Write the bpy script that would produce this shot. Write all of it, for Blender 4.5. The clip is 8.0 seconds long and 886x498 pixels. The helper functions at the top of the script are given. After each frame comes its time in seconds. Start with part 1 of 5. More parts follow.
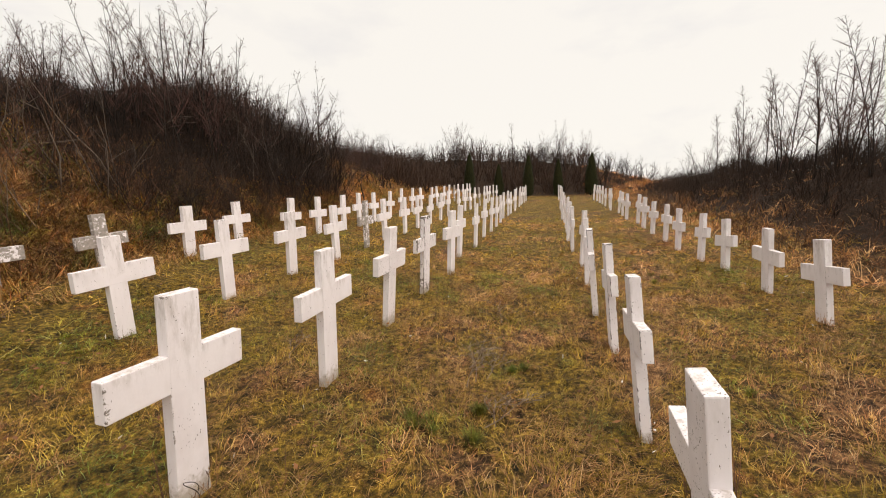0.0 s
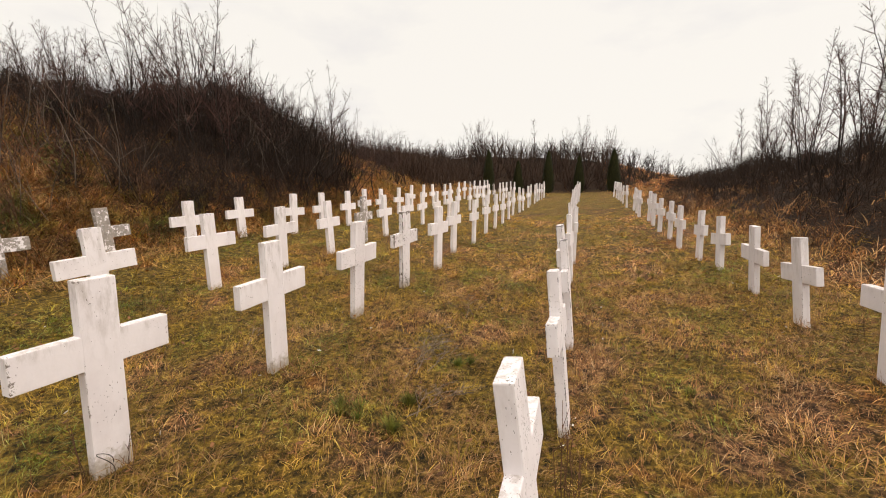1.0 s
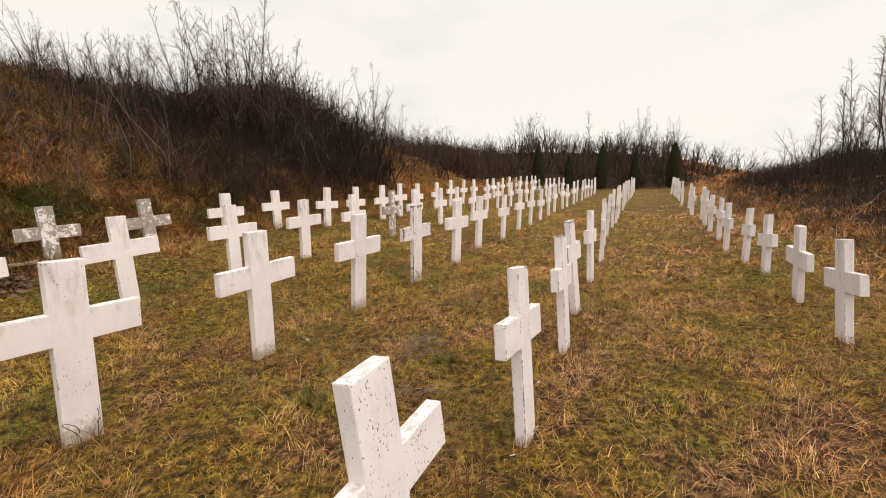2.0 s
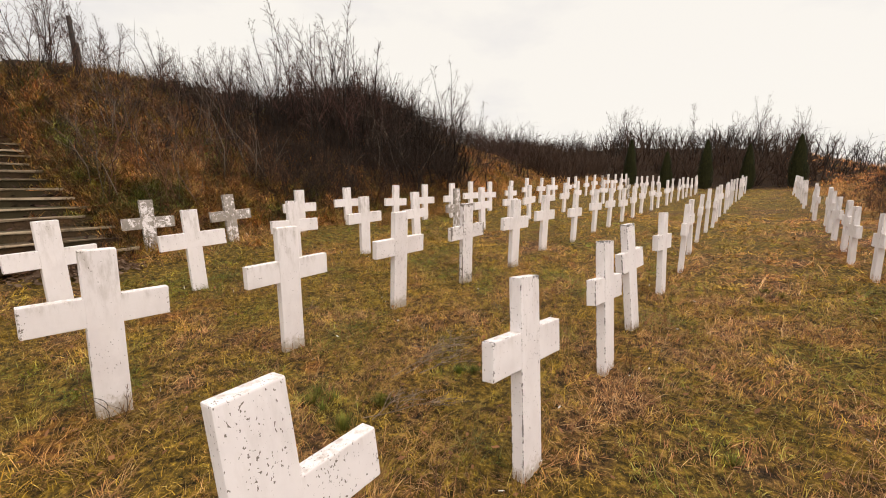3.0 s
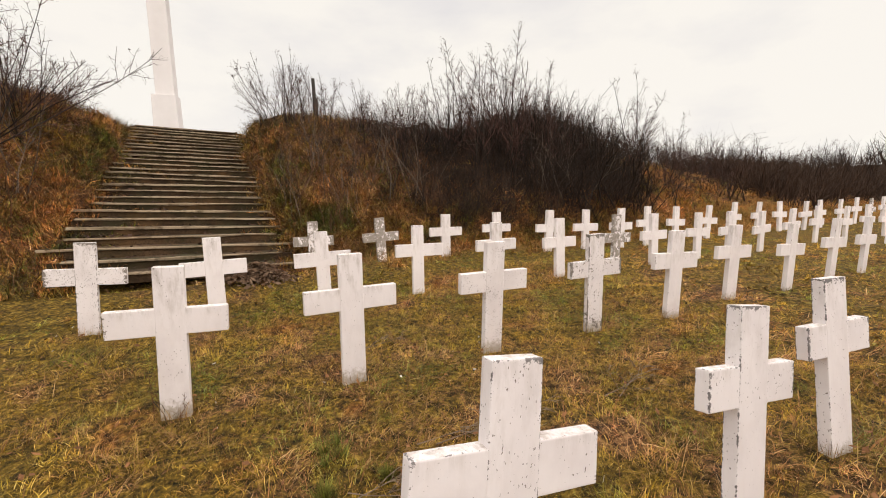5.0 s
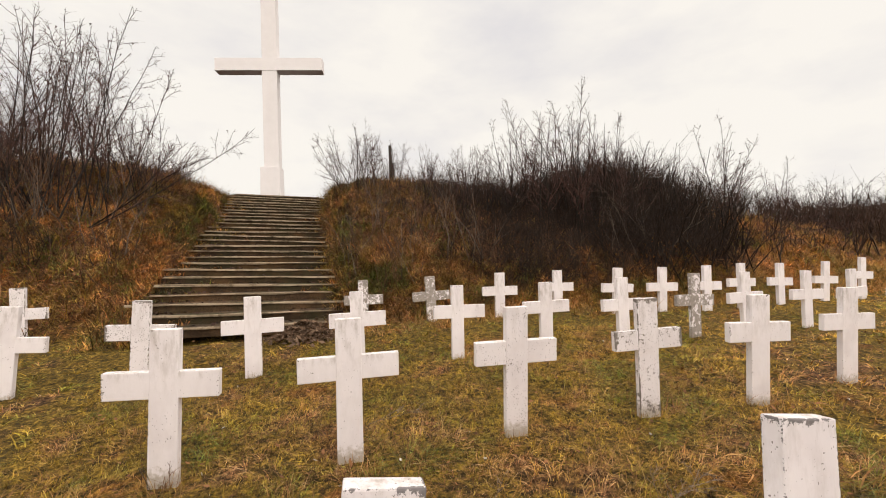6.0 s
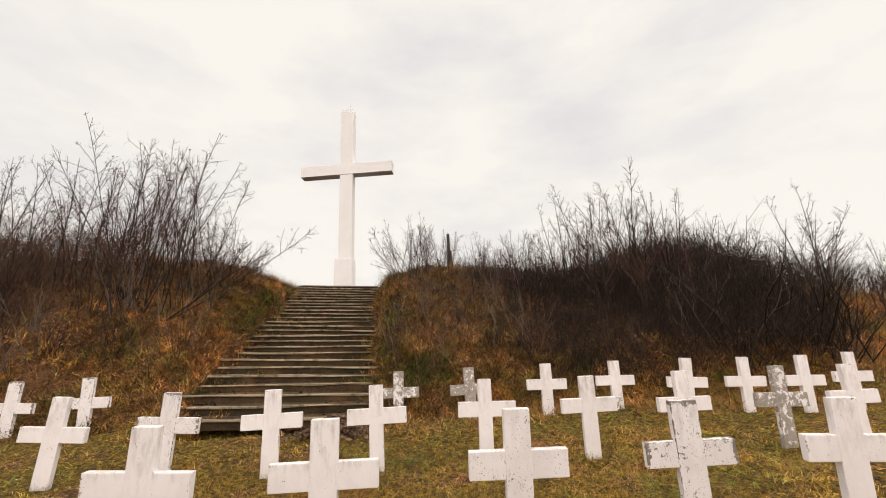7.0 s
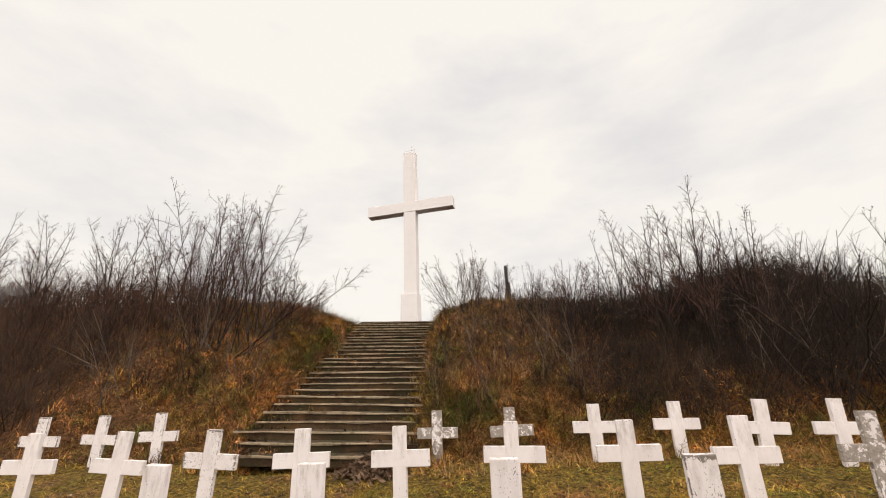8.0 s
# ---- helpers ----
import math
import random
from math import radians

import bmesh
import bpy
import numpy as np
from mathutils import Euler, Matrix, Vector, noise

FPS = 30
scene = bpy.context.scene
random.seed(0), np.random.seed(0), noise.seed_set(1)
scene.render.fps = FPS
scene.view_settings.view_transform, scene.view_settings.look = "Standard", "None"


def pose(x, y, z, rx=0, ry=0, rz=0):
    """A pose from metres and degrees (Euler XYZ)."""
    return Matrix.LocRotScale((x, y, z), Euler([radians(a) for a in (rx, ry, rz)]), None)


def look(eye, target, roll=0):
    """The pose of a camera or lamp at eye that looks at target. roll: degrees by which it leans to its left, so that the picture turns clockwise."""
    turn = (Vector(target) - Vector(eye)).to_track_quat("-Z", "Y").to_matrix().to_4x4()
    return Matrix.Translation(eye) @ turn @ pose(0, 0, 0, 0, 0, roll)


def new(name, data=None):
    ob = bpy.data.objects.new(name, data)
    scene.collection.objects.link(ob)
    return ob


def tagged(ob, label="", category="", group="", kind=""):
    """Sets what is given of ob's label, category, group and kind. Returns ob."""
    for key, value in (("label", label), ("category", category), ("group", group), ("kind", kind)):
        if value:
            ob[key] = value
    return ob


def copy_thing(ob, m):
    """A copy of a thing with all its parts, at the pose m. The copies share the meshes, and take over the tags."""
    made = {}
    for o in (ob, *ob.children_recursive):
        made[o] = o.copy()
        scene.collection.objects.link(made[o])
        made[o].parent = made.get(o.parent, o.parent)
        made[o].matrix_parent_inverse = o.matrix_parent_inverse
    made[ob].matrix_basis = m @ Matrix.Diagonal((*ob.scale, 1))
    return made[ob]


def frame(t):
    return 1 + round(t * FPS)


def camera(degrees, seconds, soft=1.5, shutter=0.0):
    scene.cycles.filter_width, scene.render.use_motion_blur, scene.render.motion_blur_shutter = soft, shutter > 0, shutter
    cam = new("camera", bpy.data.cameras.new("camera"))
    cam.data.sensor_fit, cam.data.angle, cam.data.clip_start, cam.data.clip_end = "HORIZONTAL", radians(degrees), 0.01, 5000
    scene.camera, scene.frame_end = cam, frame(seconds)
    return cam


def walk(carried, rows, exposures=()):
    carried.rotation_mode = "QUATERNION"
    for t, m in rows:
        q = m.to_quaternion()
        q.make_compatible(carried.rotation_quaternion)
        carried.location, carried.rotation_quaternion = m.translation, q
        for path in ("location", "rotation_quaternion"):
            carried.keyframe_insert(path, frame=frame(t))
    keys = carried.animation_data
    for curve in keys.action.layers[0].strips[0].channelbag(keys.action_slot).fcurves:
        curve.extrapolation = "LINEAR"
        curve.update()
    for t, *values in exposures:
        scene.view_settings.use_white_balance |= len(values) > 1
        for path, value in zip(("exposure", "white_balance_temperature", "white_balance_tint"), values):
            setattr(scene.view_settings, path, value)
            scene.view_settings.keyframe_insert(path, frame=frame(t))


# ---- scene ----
cam = camera(94.18, 8.0, 1.0)
PATH = [
    (0, (-0.058, 0.086, 1.489), (-0.509, 2.014, 1.210), -1.14),
    (0.5, (0.260, 0.112, 1.484), (-0.268, 2.019, 1.199), -1.05),
    (1, (0.570, 0.197, 1.460), (-0.006, 2.090, 1.169), -1.05),
    (2.5, (1.224, 0.665, 1.415), (0.238, 2.377, 1.105), -0.59),
    (3, (1.349, 0.883, 1.411), (0.179, 2.476, 1.101), -0.48),
    (3.5, (1.433, 1.123, 1.400), (0.063, 2.546, 1.085), -0.56),
    (4, (1.486, 1.399, 1.409), (-0.049, 2.641, 1.090), -0.42),
    (4.5, (1.518, 1.659, 1.411), (-0.138, 2.746, 1.132), -0.39),
    (6, (1.470, 2.582, 1.461), (-0.450, 3.139, 1.543), -0.33),
    (6.5, (1.472, 2.895, 1.483), (-0.470, 3.285, 1.762), -0.53),
    (7, (1.463, 3.217, 1.509), (-0.463, 3.430, 2.001), -0.45),
    (7.5, (1.466, 3.492, 1.530), (-0.438, 3.530, 2.144), -0.16),
    (8, (1.494, 3.848, 1.569), (-0.397, 3.725, 2.211), -0.21),
]
walk(cam, [(t, look(eye, target, roll)) for t, eye, target, roll in PATH], [(0, 0.0, 7050, 14.5), (8, 0.0, 7050, 14.5)])

# ---- world, sun, exposure ----
world = bpy.data.worlds.new("sky")
scene.world = world
world.use_nodes = True
wn, wl = world.node_tree.nodes, world.node_tree.links
wn.clear()
w_out = wn.new("ShaderNodeOutputWorld")
w_bg = wn.new("ShaderNodeBackground")
w_sky = wn.new("ShaderNodeTexSky")
w_sky.sky_type = "NISHITA"
w_sky.sun_disc = False
w_sky.sun_elevation = radians(60)
w_sky.sun_rotation = radians(60)
w_co = wn.new("ShaderNodeTexCoord")
w_map = wn.new("ShaderNodeMapping")
w_map.inputs["Scale"].default_value = (1.0, 1.0, 2.6)
w_noise = wn.new("ShaderNodeTexNoise")
w_noise.inputs["Scale"].default_value = 1.7
w_noise.inputs["Detail"].default_value = 6
w_noise.inputs["Roughness"].default_value = 0.55
w_ramp = wn.new("ShaderNodeValToRGB")
w_ramp.color_ramp.elements[0].position = 0.30
w_ramp.color_ramp.elements[0].color = (0.735, 0.765, 0.82, 1)
w_ramp.color_ramp.elements[1].position = 0.55
w_ramp.color_ramp.elements[1].color = (0.947, 0.968, 0.94, 1)
w_dim = wn.new("ShaderNodeVectorMath")
w_dim.operation = "SCALE"
w_dim.inputs["Scale"].default_value = 0.1
w_mix = wn.new("ShaderNodeMix")
w_mix.data_type = "RGBA"
w_mix.inputs["Factor"].default_value = 0.94
wl.new(w_co.outputs["Generated"], w_map.inputs["Vector"])
wl.new(w_map.outputs["Vector"], w_noise.inputs["Vector"])
wl.new(w_noise.outputs["Fac"], w_ramp.inputs["Fac"])
wl.new(w_sky.outputs["Color"], w_dim.inputs[0])
wl.new(w_dim.outputs["Vector"], w_mix.inputs["A"])
wl.new(w_ramp.outputs["Color"], w_mix.inputs["B"])
wl.new(w_mix.outputs["Result"], w_bg.inputs["Color"])
w_bg.inputs["Strength"].default_value = 1.0
wl.new(w_bg.outputs["Background"], w_out.inputs["Surface"])

sun = new("sun", bpy.data.lights.new("sun", "SUN"))
sun.data.energy = 3.3
sun.data.angle = radians(125)
sun.data.color = (1.0, 0.95, 0.88)
sun.matrix_world = look((11, 4, 19), (0, 2, 0))

# ---- the lie of the land ----
def ease(a, b, v):
    u = np.clip((v - a) / (b - a), 0, 1)
    return u * u * (3 - 2 * u)


def ripple(x, y, size):
    """Cheap smooth unevenness, about -1 to 1."""
    k = 2 * np.pi / size
    return (np.sin(k * (x + 0.35 * y) + 1.3) * np.cos(k * (0.8 * y - 0.2 * x) + 0.4)
            + 0.6 * np.sin(k * (1.9 * x - 1.1 * y) + 2.1) + 0.4 * np.cos(k * (2.3 * y + 1.4 * x) + 0.7)) / 2


STAIR_X0, STAIR_X1, STAIR_Z0, STAIR_Z1, STEPS = -5.75, -15.6, 0.40, 4.16, 26


def field_z(x, y):
    xx = np.clip(x, -6.4, 4.6)
    return 0.032 * (np.clip(y, -14, 34) - 2) + 0.01 + 0.0088 * (xx - 0.65) ** 2


def stair_mid(x):
    return np.interp(-x, [5.75, 15.6], [1.28, 0.92])


def land_z(x, y):
    x, y = np.asarray(x, float), np.asarray(y, float)
    base = field_z(x, y)
    toe = np.interp(y, [-12, -3, 0, 3, 5, 7, 12, 20, 28], [-7.3, -6.6, -6.05, -6.1, -6.25, -6.3, -6.0, -5.8, -5.7])
    crest = np.interp(y, [-30, -9, -5, -3, -1.8, -0.8, 2.6, 3.3, 4.2, 6, 7.5, 9, 12, 14, 16.5, 19, 23, 28, 60],
                      [4.6, 4.45, 4.45, 4.4, 4.15, 3.75, 3.85, 4.15, 4.3, 4.25, 3.8, 3.65, 3.85, 3.8, 3.5, 3.2, 3.0, 2.9, 2.9])
    crest_x = np.interp(y, [-30, 2, 4.5, 6, 7.5, 9, 40], [-12.6, -12.6, -12.5, -12.3, -11.3, -10.6, -10.4])
    u = np.clip((toe - x) / (toe - crest_x), 0, 1)
    rise = (crest - base) * (0.8 * u + 0.2 * np.sin(u * np.pi / 2))
    back = 0.05 + 0.15 * ease(2.6, 4.2, y) * (1 - ease(6.5, 9.0, y))
    rise = rise + back * np.clip(crest_x - x, 0, 7)
    far = np.interp(x, [-20, 0, 4, 7, 11, 20], [2.7, 2.9, 2.2, 1.4, 0.3, 0.2]) * ease(31.6, 40, y)
    right = (1.2 + 0.3 * (1 - ease(10, 15, y))) * ease(4.2, 7.2, x) * (1 - 0.5 * ease(16, 24, y))
    wild = np.maximum(np.maximum(rise, far), right)
    rough = ripple(x, y, 2.6) * 0.17 * np.clip(wild, 0, 1) + ripple(x + 3, y, 0.9) * (0.012 + 0.065 * np.clip(wild, 0, 1))
    z = base + wild + rough + 0.02 * ripple(x, y + 2, 4.1)
    # the cut that the stairs lie in
    side = np.abs(y - stair_mid(x))
    run = np.clip((STAIR_X0 - x) / (STAIR_X0 - STAIR_X1), 0, 1)
    cut = STAIR_Z0 + run * (STAIR_Z1 - STAIR_Z0) - 0.22
    blend = (1 - ease(1.24 + 0.15 * np.sin(x * 2.3) + 0.08 * np.sin(x * 6.1 + y), 1.85, side)) * ease(-5.4, -6.0, x)
    return z * (1 - blend) + cut * blend


def ground_at(x, y):
    return float(land_z(x, y))


def turf_z(x, y):
    """The land with the hummocks of the turf on it."""
    x, y = np.asarray(x, float), np.asarray(y, float)
    on = ease(-5.6, -4.6, x) * (1 - ease(3.6, 4.4, x)) * ease(-1.5, 0.0, y) * (1 - ease(9.0, 12.0, y))
    humps = 0.014 * ripple(x + 1.1, y, 0.83) + 0.012 * ripple(x, y + 0.4, 0.47) + 0.008 * ripple(y, x, 0.29)
    return land_z(x, y) + on * (humps - 0.018)


# ---- materials ----
def nodes_of(name, rough=0.9, bump=0.0):
    m = bpy.data.materials.new(name)
    m.use_nodes = True
    b = m.node_tree.nodes["Principled BSDF"]
    b.inputs["Roughness"].default_value = rough
    b.inputs["Specular IOR Level"].default_value = 0.25
    return m, m.node_tree.nodes, m.node_tree.links, b


def noise_tex(n, l, vec, scale, detail=4, rough=0.55):
    t = n.new("ShaderNodeTexNoise")
    t.inputs["Scale"].default_value = scale
    t.inputs["Detail"].default_value = detail
    t.inputs["Roughness"].default_value = rough
    if vec is not None:
        l.new(vec, t.inputs["Vector"])
    return t.outputs["Fac"]


def ramp(n, l, fac, stops):
    r = n.new("ShaderNodeValToRGB")
    el = r.color_ramp.elements
    while len(el) < len(stops):
        el.new(0.5)
    for e, (p, c) in zip(el, stops):
        e.position = p
        e.color = (*c, 1) if len(c) == 3 else c
    l.new(fac, r.inputs["Fac"])
    return r.outputs["Color"]


def mix(n, l, fac, a, b, kind="MIX"):
    x = n.new("ShaderNodeMix")
    x.data_type = "RGBA"
    x.blend_type = kind
    for sock, v in (("Factor", fac), ("A", a), ("B", b)):
        if isinstance(v, (float, int)):
            x.inputs[sock].default_value = v
        elif isinstance(v, tuple):
            x.inputs[sock].default_value = (*v, 1)
        else:
            l.new(v, x.inputs[sock])
    return x.outputs["Result"]


def math_node(n, l, op, a, b=0.0):
    x = n.new("ShaderNodeMath")
    x.operation = op
    for i, v in enumerate((a, b)):
        if isinstance(v, (float, int)):
            x.inputs[i].default_value = v
        else:
            l.new(v, x.inputs[i])
    return x.outputs[0]


def add_bump(n, l, b, height, strength, distance):
    x = n.new("ShaderNodeBump")
    x.inputs["Strength"].default_value = strength
    x.inputs["Distance"].default_value = distance
    l.new(height, x.inputs["Height"])
    l.new(x.outputs["Normal"], b.inputs["Normal"])


def paint_material(name, chips, under, dirt, dots=0.1, size=120, edge=0.3, coarse=34):
    """Old whitewash on cast concrete. chips: flaked patches; dirt: grey streaks; dots: how thick the small pits are, size: how fine; edge: wear along the edges; coarse: how fine the flakes are."""
    m, n, l, b = nodes_of(name, 0.75)
    co = n.new("ShaderNodeTexCoord").outputs["Object"]
    rnd = n.new("ShaderNodeObjectInfo").outputs["Random"]
    off = n.new("ShaderNodeVectorMath")
    off.operation = "MULTIPLY_ADD"
    comb = n.new("ShaderNodeCombineXYZ")
    for k in range(3):
        l.new(rnd, comb.inputs[k])
    l.new(comb.outputs[0], off.inputs[0])
    off.inputs[1].default_value = (37, 53, 71)
    l.new(co, off.inputs[2])
    v = off.outputs[0]
    stain = ramp(n, l, noise_tex(n, l, v, 3.2, 5, 0.6), [(0.30, (0.715, 0.665, 0.675)), (0.55, (0.80, 0.755, 0.765))])
    # grey runs, drawn out downwards, below the tops
    tall = n.new("ShaderNodeMapping")
    tall.inputs["Scale"].default_value = (1.0, 1.0, 0.28)
    l.new(v, tall.inputs["Vector"])
    box = n.new("ShaderNodeSeparateXYZ")
    l.new(n.new("ShaderNodeTexCoord").outputs["Generated"], box.inputs[0])
    far_y = math_node(n, l, "ABSOLUTE", math_node(n, l, "SUBTRACT", box.outputs["Y"], 0.5))
    far_z = math_node(n, l, "ABSOLUTE", math_node(n, l, "SUBTRACT", box.outputs["Z"], 0.5))
    upper = ramp(n, l, box.outputs["Z"], [(0.62, (0.12, 0.12, 0.12)), (1.0, (1, 1, 1))])
    runs = ramp(n, l, noise_tex(n, l, tall.outputs[0], 19, 6, 0.7), [(0.47, (0, 0, 0)), (0.70, (1, 1, 1))])
    col = mix(n, l, math_node(n, l, "MULTIPLY", math_node(n, l, "MULTIPLY", runs, upper), dirt), stain, (0.40, 0.35, 0.31))
    nz = n.new("ShaderNodeSeparateXYZ")
    l.new(n.new("ShaderNodeNewGeometry").outputs["Normal"], nz.inputs[0])
    flat = math_node(n, l, "GREATER_THAN", nz.outputs["Z"], 0.6)
    lichen = ramp(n, l, noise_tex(n, l, v, 22, 5, 0.7), [(0.46, (0, 0, 0)), (0.66, (0.7, 0.7, 0.7))])
    col = mix(n, l, math_node(n, l, "MULTIPLY", flat, lichen), col, (0.33, 0.27, 0.22))
    local = n.new("ShaderNodeSeparateXYZ")
    l.new(co, local.inputs[0])
    foot = ramp(n, l, math_node(n, l, "ADD", local.outputs["Z"], math_node(n, l, "MULTIPLY", noise_tex(n, l, v, 26, 6, 0.75), 0.30)), [(0.15, (0.75, 0.75, 0.75)), (0.23, (0, 0, 0))])
    col = mix(n, l, foot, col, (0.36, 0.30, 0.22))
    # small ragged pits, thicker in some places than in others
    squeeze = n.new("ShaderNodeMapping")
    squeeze.inputs["Scale"].default_value = (1.0, 1.0, 0.62)
    l.new(v, squeeze.inputs["Vector"])
    grit = noise_tex(n, l, squeeze.outputs[0], size, 2.5, 0.55)
    crowd = math_node(n, l, "MULTIPLY", noise_tex(n, l, v, 6, 4, 0.6), 0.30)
    pit = math_node(n, l, "GREATER_THAN", math_node(n, l, "ADD", grit, crowd), 0.93 - dots)
    col = mix(n, l, pit, col, (0.20, 0.17, 0.155))
    # paint gone along the edges and in flakes
    far_x = math_node(n, l, "ABSOLUTE", math_node(n, l, "SUBTRACT", box.outputs["X"], 0.5))
    rim_x = ramp(n, l, far_x, [(0.30, (0, 0, 0)), (0.48, (1, 1, 1))])
    rim_y = ramp(n, l, far_y, [(0.44, (0, 0, 0)), (0.495, (1, 1, 1))])
    rim_z = ramp(n, l, far_z, [(0.465, (0, 0, 0)), (0.497, (1, 1, 1))])
    near = math_node(n, l, "MAXIMUM", math_node(n, l, "MULTIPLY", rim_x, rim_y), math_node(n, l, "MAXIMUM", math_node(n, l, "MULTIPLY", rim_y, rim_z), math_node(n, l, "MULTIPLY", rim_x, rim_z)))
    flake = noise_tex(n, l, v, coarse, 6, 0.75)
    where2 = noise_tex(n, l, v, 2.6, 3, 0.5)
    worn = math_node(n, l, "ADD", flake, math_node(n, l, "MULTIPLY", where2, 0.5))
    fl = math_node(n, l, "GREATER_THAN", math_node(n, l, "ADD", worn, math_node(n, l, "MULTIPLY", near, 0.32 * edge)), 1.02 - 0.19 * chips)
    under_c = ramp(n, l, noise_tex(n, l, v, 30, 4), [(0.3, tuple(c * 0.6 for c in under)), (0.7, under)])
    col = mix(n, l, fl, col, under_c)
    l.new(col, b.inputs["Base Color"])
    h = math_node(n, l, "SUBTRACT", math_node(n, l, "MULTIPLY", noise_tex(n, l, v, 40, 5), 0.5), math_node(n, l, "ADD", pit, math_node(n, l, "MULTIPLY", fl, 0.6)))
    add_bump(n, l, b, h, 0.5, 0.003)
    return m


PAINT = paint_material("whitewashed_concrete", 0.0, (0.30, 0.26, 0.23), 0.85, 0.058, 95, 0.6)
PAINT_PITTED = paint_material("pitted_whitewash", 0.1, (0.30, 0.26, 0.23), 0.3, 0.118, 125, 0.4)
PAINT_CHIPPED = paint_material("chipped_whitewash", 0.16, (0.24, 0.22, 0.22), 0.45, 0.085, 110, 0.86)
PAINT_FLAKED = paint_material("flaked_whitewash", 0.80, (0.27, 0.235, 0.21), 0.7, 0.122, 115, 0.7, 22)
PAINT_WORN = paint_material("worn_whitewash", 1.62, (0.38, 0.335, 0.30), 0.5, 0.10, 110, 0.4, 13)


def ground_material():
    m, n, l, b = nodes_of("turf_soil", 0.95)
    pos = n.new("ShaderNodeNewGeometry").outputs["Position"]
    sep = n.new("ShaderNodeSeparateXYZ")
    l.new(pos, sep.inputs[0])
    fine = noise_tex(n, l, pos, 21, 8, 0.75)
    mid = noise_tex(n, l, pos, 2.1, 6, 0.6)
    big = noise_tex(n, l, pos, 0.55, 4, 0.55)
    straw = ramp(n, l, fine, [(0.38, (0.018, 0.010, 0.004)), (0.52, (0.115, 0.060, 0.026)), (0.70, (0.40, 0.24, 0.12))])
    moss = ramp(n, l, fine, [(0.36, (0.012, 0.012, 0.003)), (0.52, (0.125, 0.082, 0.012)), (0.70, (0.42, 0.285, 0.05))])
    dry = math_node(n, l, "ADD", math_node(n, l, "MULTIPLY", math_node(n, l, "MINIMUM", sep.outputs["Y"], 22.0), 0.0015), math_node(n, l, "MULTIPLY", math_node(n, l, "ADD", sep.outputs["X"], 1.0), -0.009))
    pick = ramp(n, l, math_node(n, l, "ADD", dry, math_node(n, l, "ADD", math_node(n, l, "MULTIPLY", mid, 0.6), math_node(n, l, "MULTIPLY", big, 0.5))), [(0.43, (0, 0, 0)), (0.54, (1, 1, 1))])
    turf = mix(n, l, pick, straw, moss)
    rust = ramp(n, l, noise_tex(n, l, pos, 1.35, 5, 0.6), [(0.60, (0, 0, 0)), (0.70, (0.8, 0.8, 0.8))])
    turf = mix(n, l, rust, turf, ramp(n, l, fine, [(0.34, (0.03, 0.011, 0.004)), (0.52, (0.17, 0.062, 0.016)), (0.7, (0.42, 0.19, 0.055))]))
    litter = ramp(n, l, fine, [(0.32, (0.02, 0.010, 0.005)), (0.5, (0.095, 0.043, 0.017)), (0.7, (0.27, 0.13, 0.05))])
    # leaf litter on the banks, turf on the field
    bx = math_node(n, l, "ADD", sep.outputs["X"], math_node(n, l, "MULTIPLY", mid, 1.2))
    wm = n.new("ShaderNodeMapRange")
    wm.inputs["From Min"].default_value, wm.inputs["From Max"].default_value = -5.5, -6.3
    l.new(bx, wm.inputs["Value"])
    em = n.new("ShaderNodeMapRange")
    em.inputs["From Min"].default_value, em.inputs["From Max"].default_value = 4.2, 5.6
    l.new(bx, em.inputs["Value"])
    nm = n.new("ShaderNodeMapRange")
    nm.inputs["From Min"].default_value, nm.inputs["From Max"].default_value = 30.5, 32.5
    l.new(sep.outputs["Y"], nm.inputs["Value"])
    # a darker version of the litter, for the eastern bank and far hedge
    dark_ground = ramp(n, l, fine, [(0.3, (0.010, 0.006, 0.004)), (0.55, (0.036, 0.020, 0.011)), (0.75, (0.10, 0.055, 0.026))])
    # unseen ground behind the crest, darkened to cut bounce light under the monument's arm
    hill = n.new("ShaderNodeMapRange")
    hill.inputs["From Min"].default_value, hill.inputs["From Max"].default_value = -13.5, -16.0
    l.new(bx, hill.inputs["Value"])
    litter = mix(n, l, math_node(n, l, "MAXIMUM", hill.outputs[0], math_node(n, l, "MAXIMUM", em.outputs[0], nm.outputs[0])), litter, dark_ground)
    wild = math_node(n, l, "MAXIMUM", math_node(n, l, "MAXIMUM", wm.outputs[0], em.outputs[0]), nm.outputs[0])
    # shadowy pockets between tufts, put into the soil colour by noise
    pocket_shade = ramp(n, l, noise_tex(n, l, pos, 11, 6, 0.78), [(0.37, (0.26, 0.24, 0.21)), (0.5, (1.05, 0.97, 0.88)), (0.64, (1.55, 1.46, 1.3))])
    l.new(mix(n, l, 1.0, mix(n, l, wild, turf, litter), pocket_shade, "MULTIPLY"), b.inputs["Base Color"])
    add_bump(n, l, b, math_node(n, l, "ADD", fine, noise_tex(n, l, pos, 90, 3)), 0.9, 0.03)
    return m


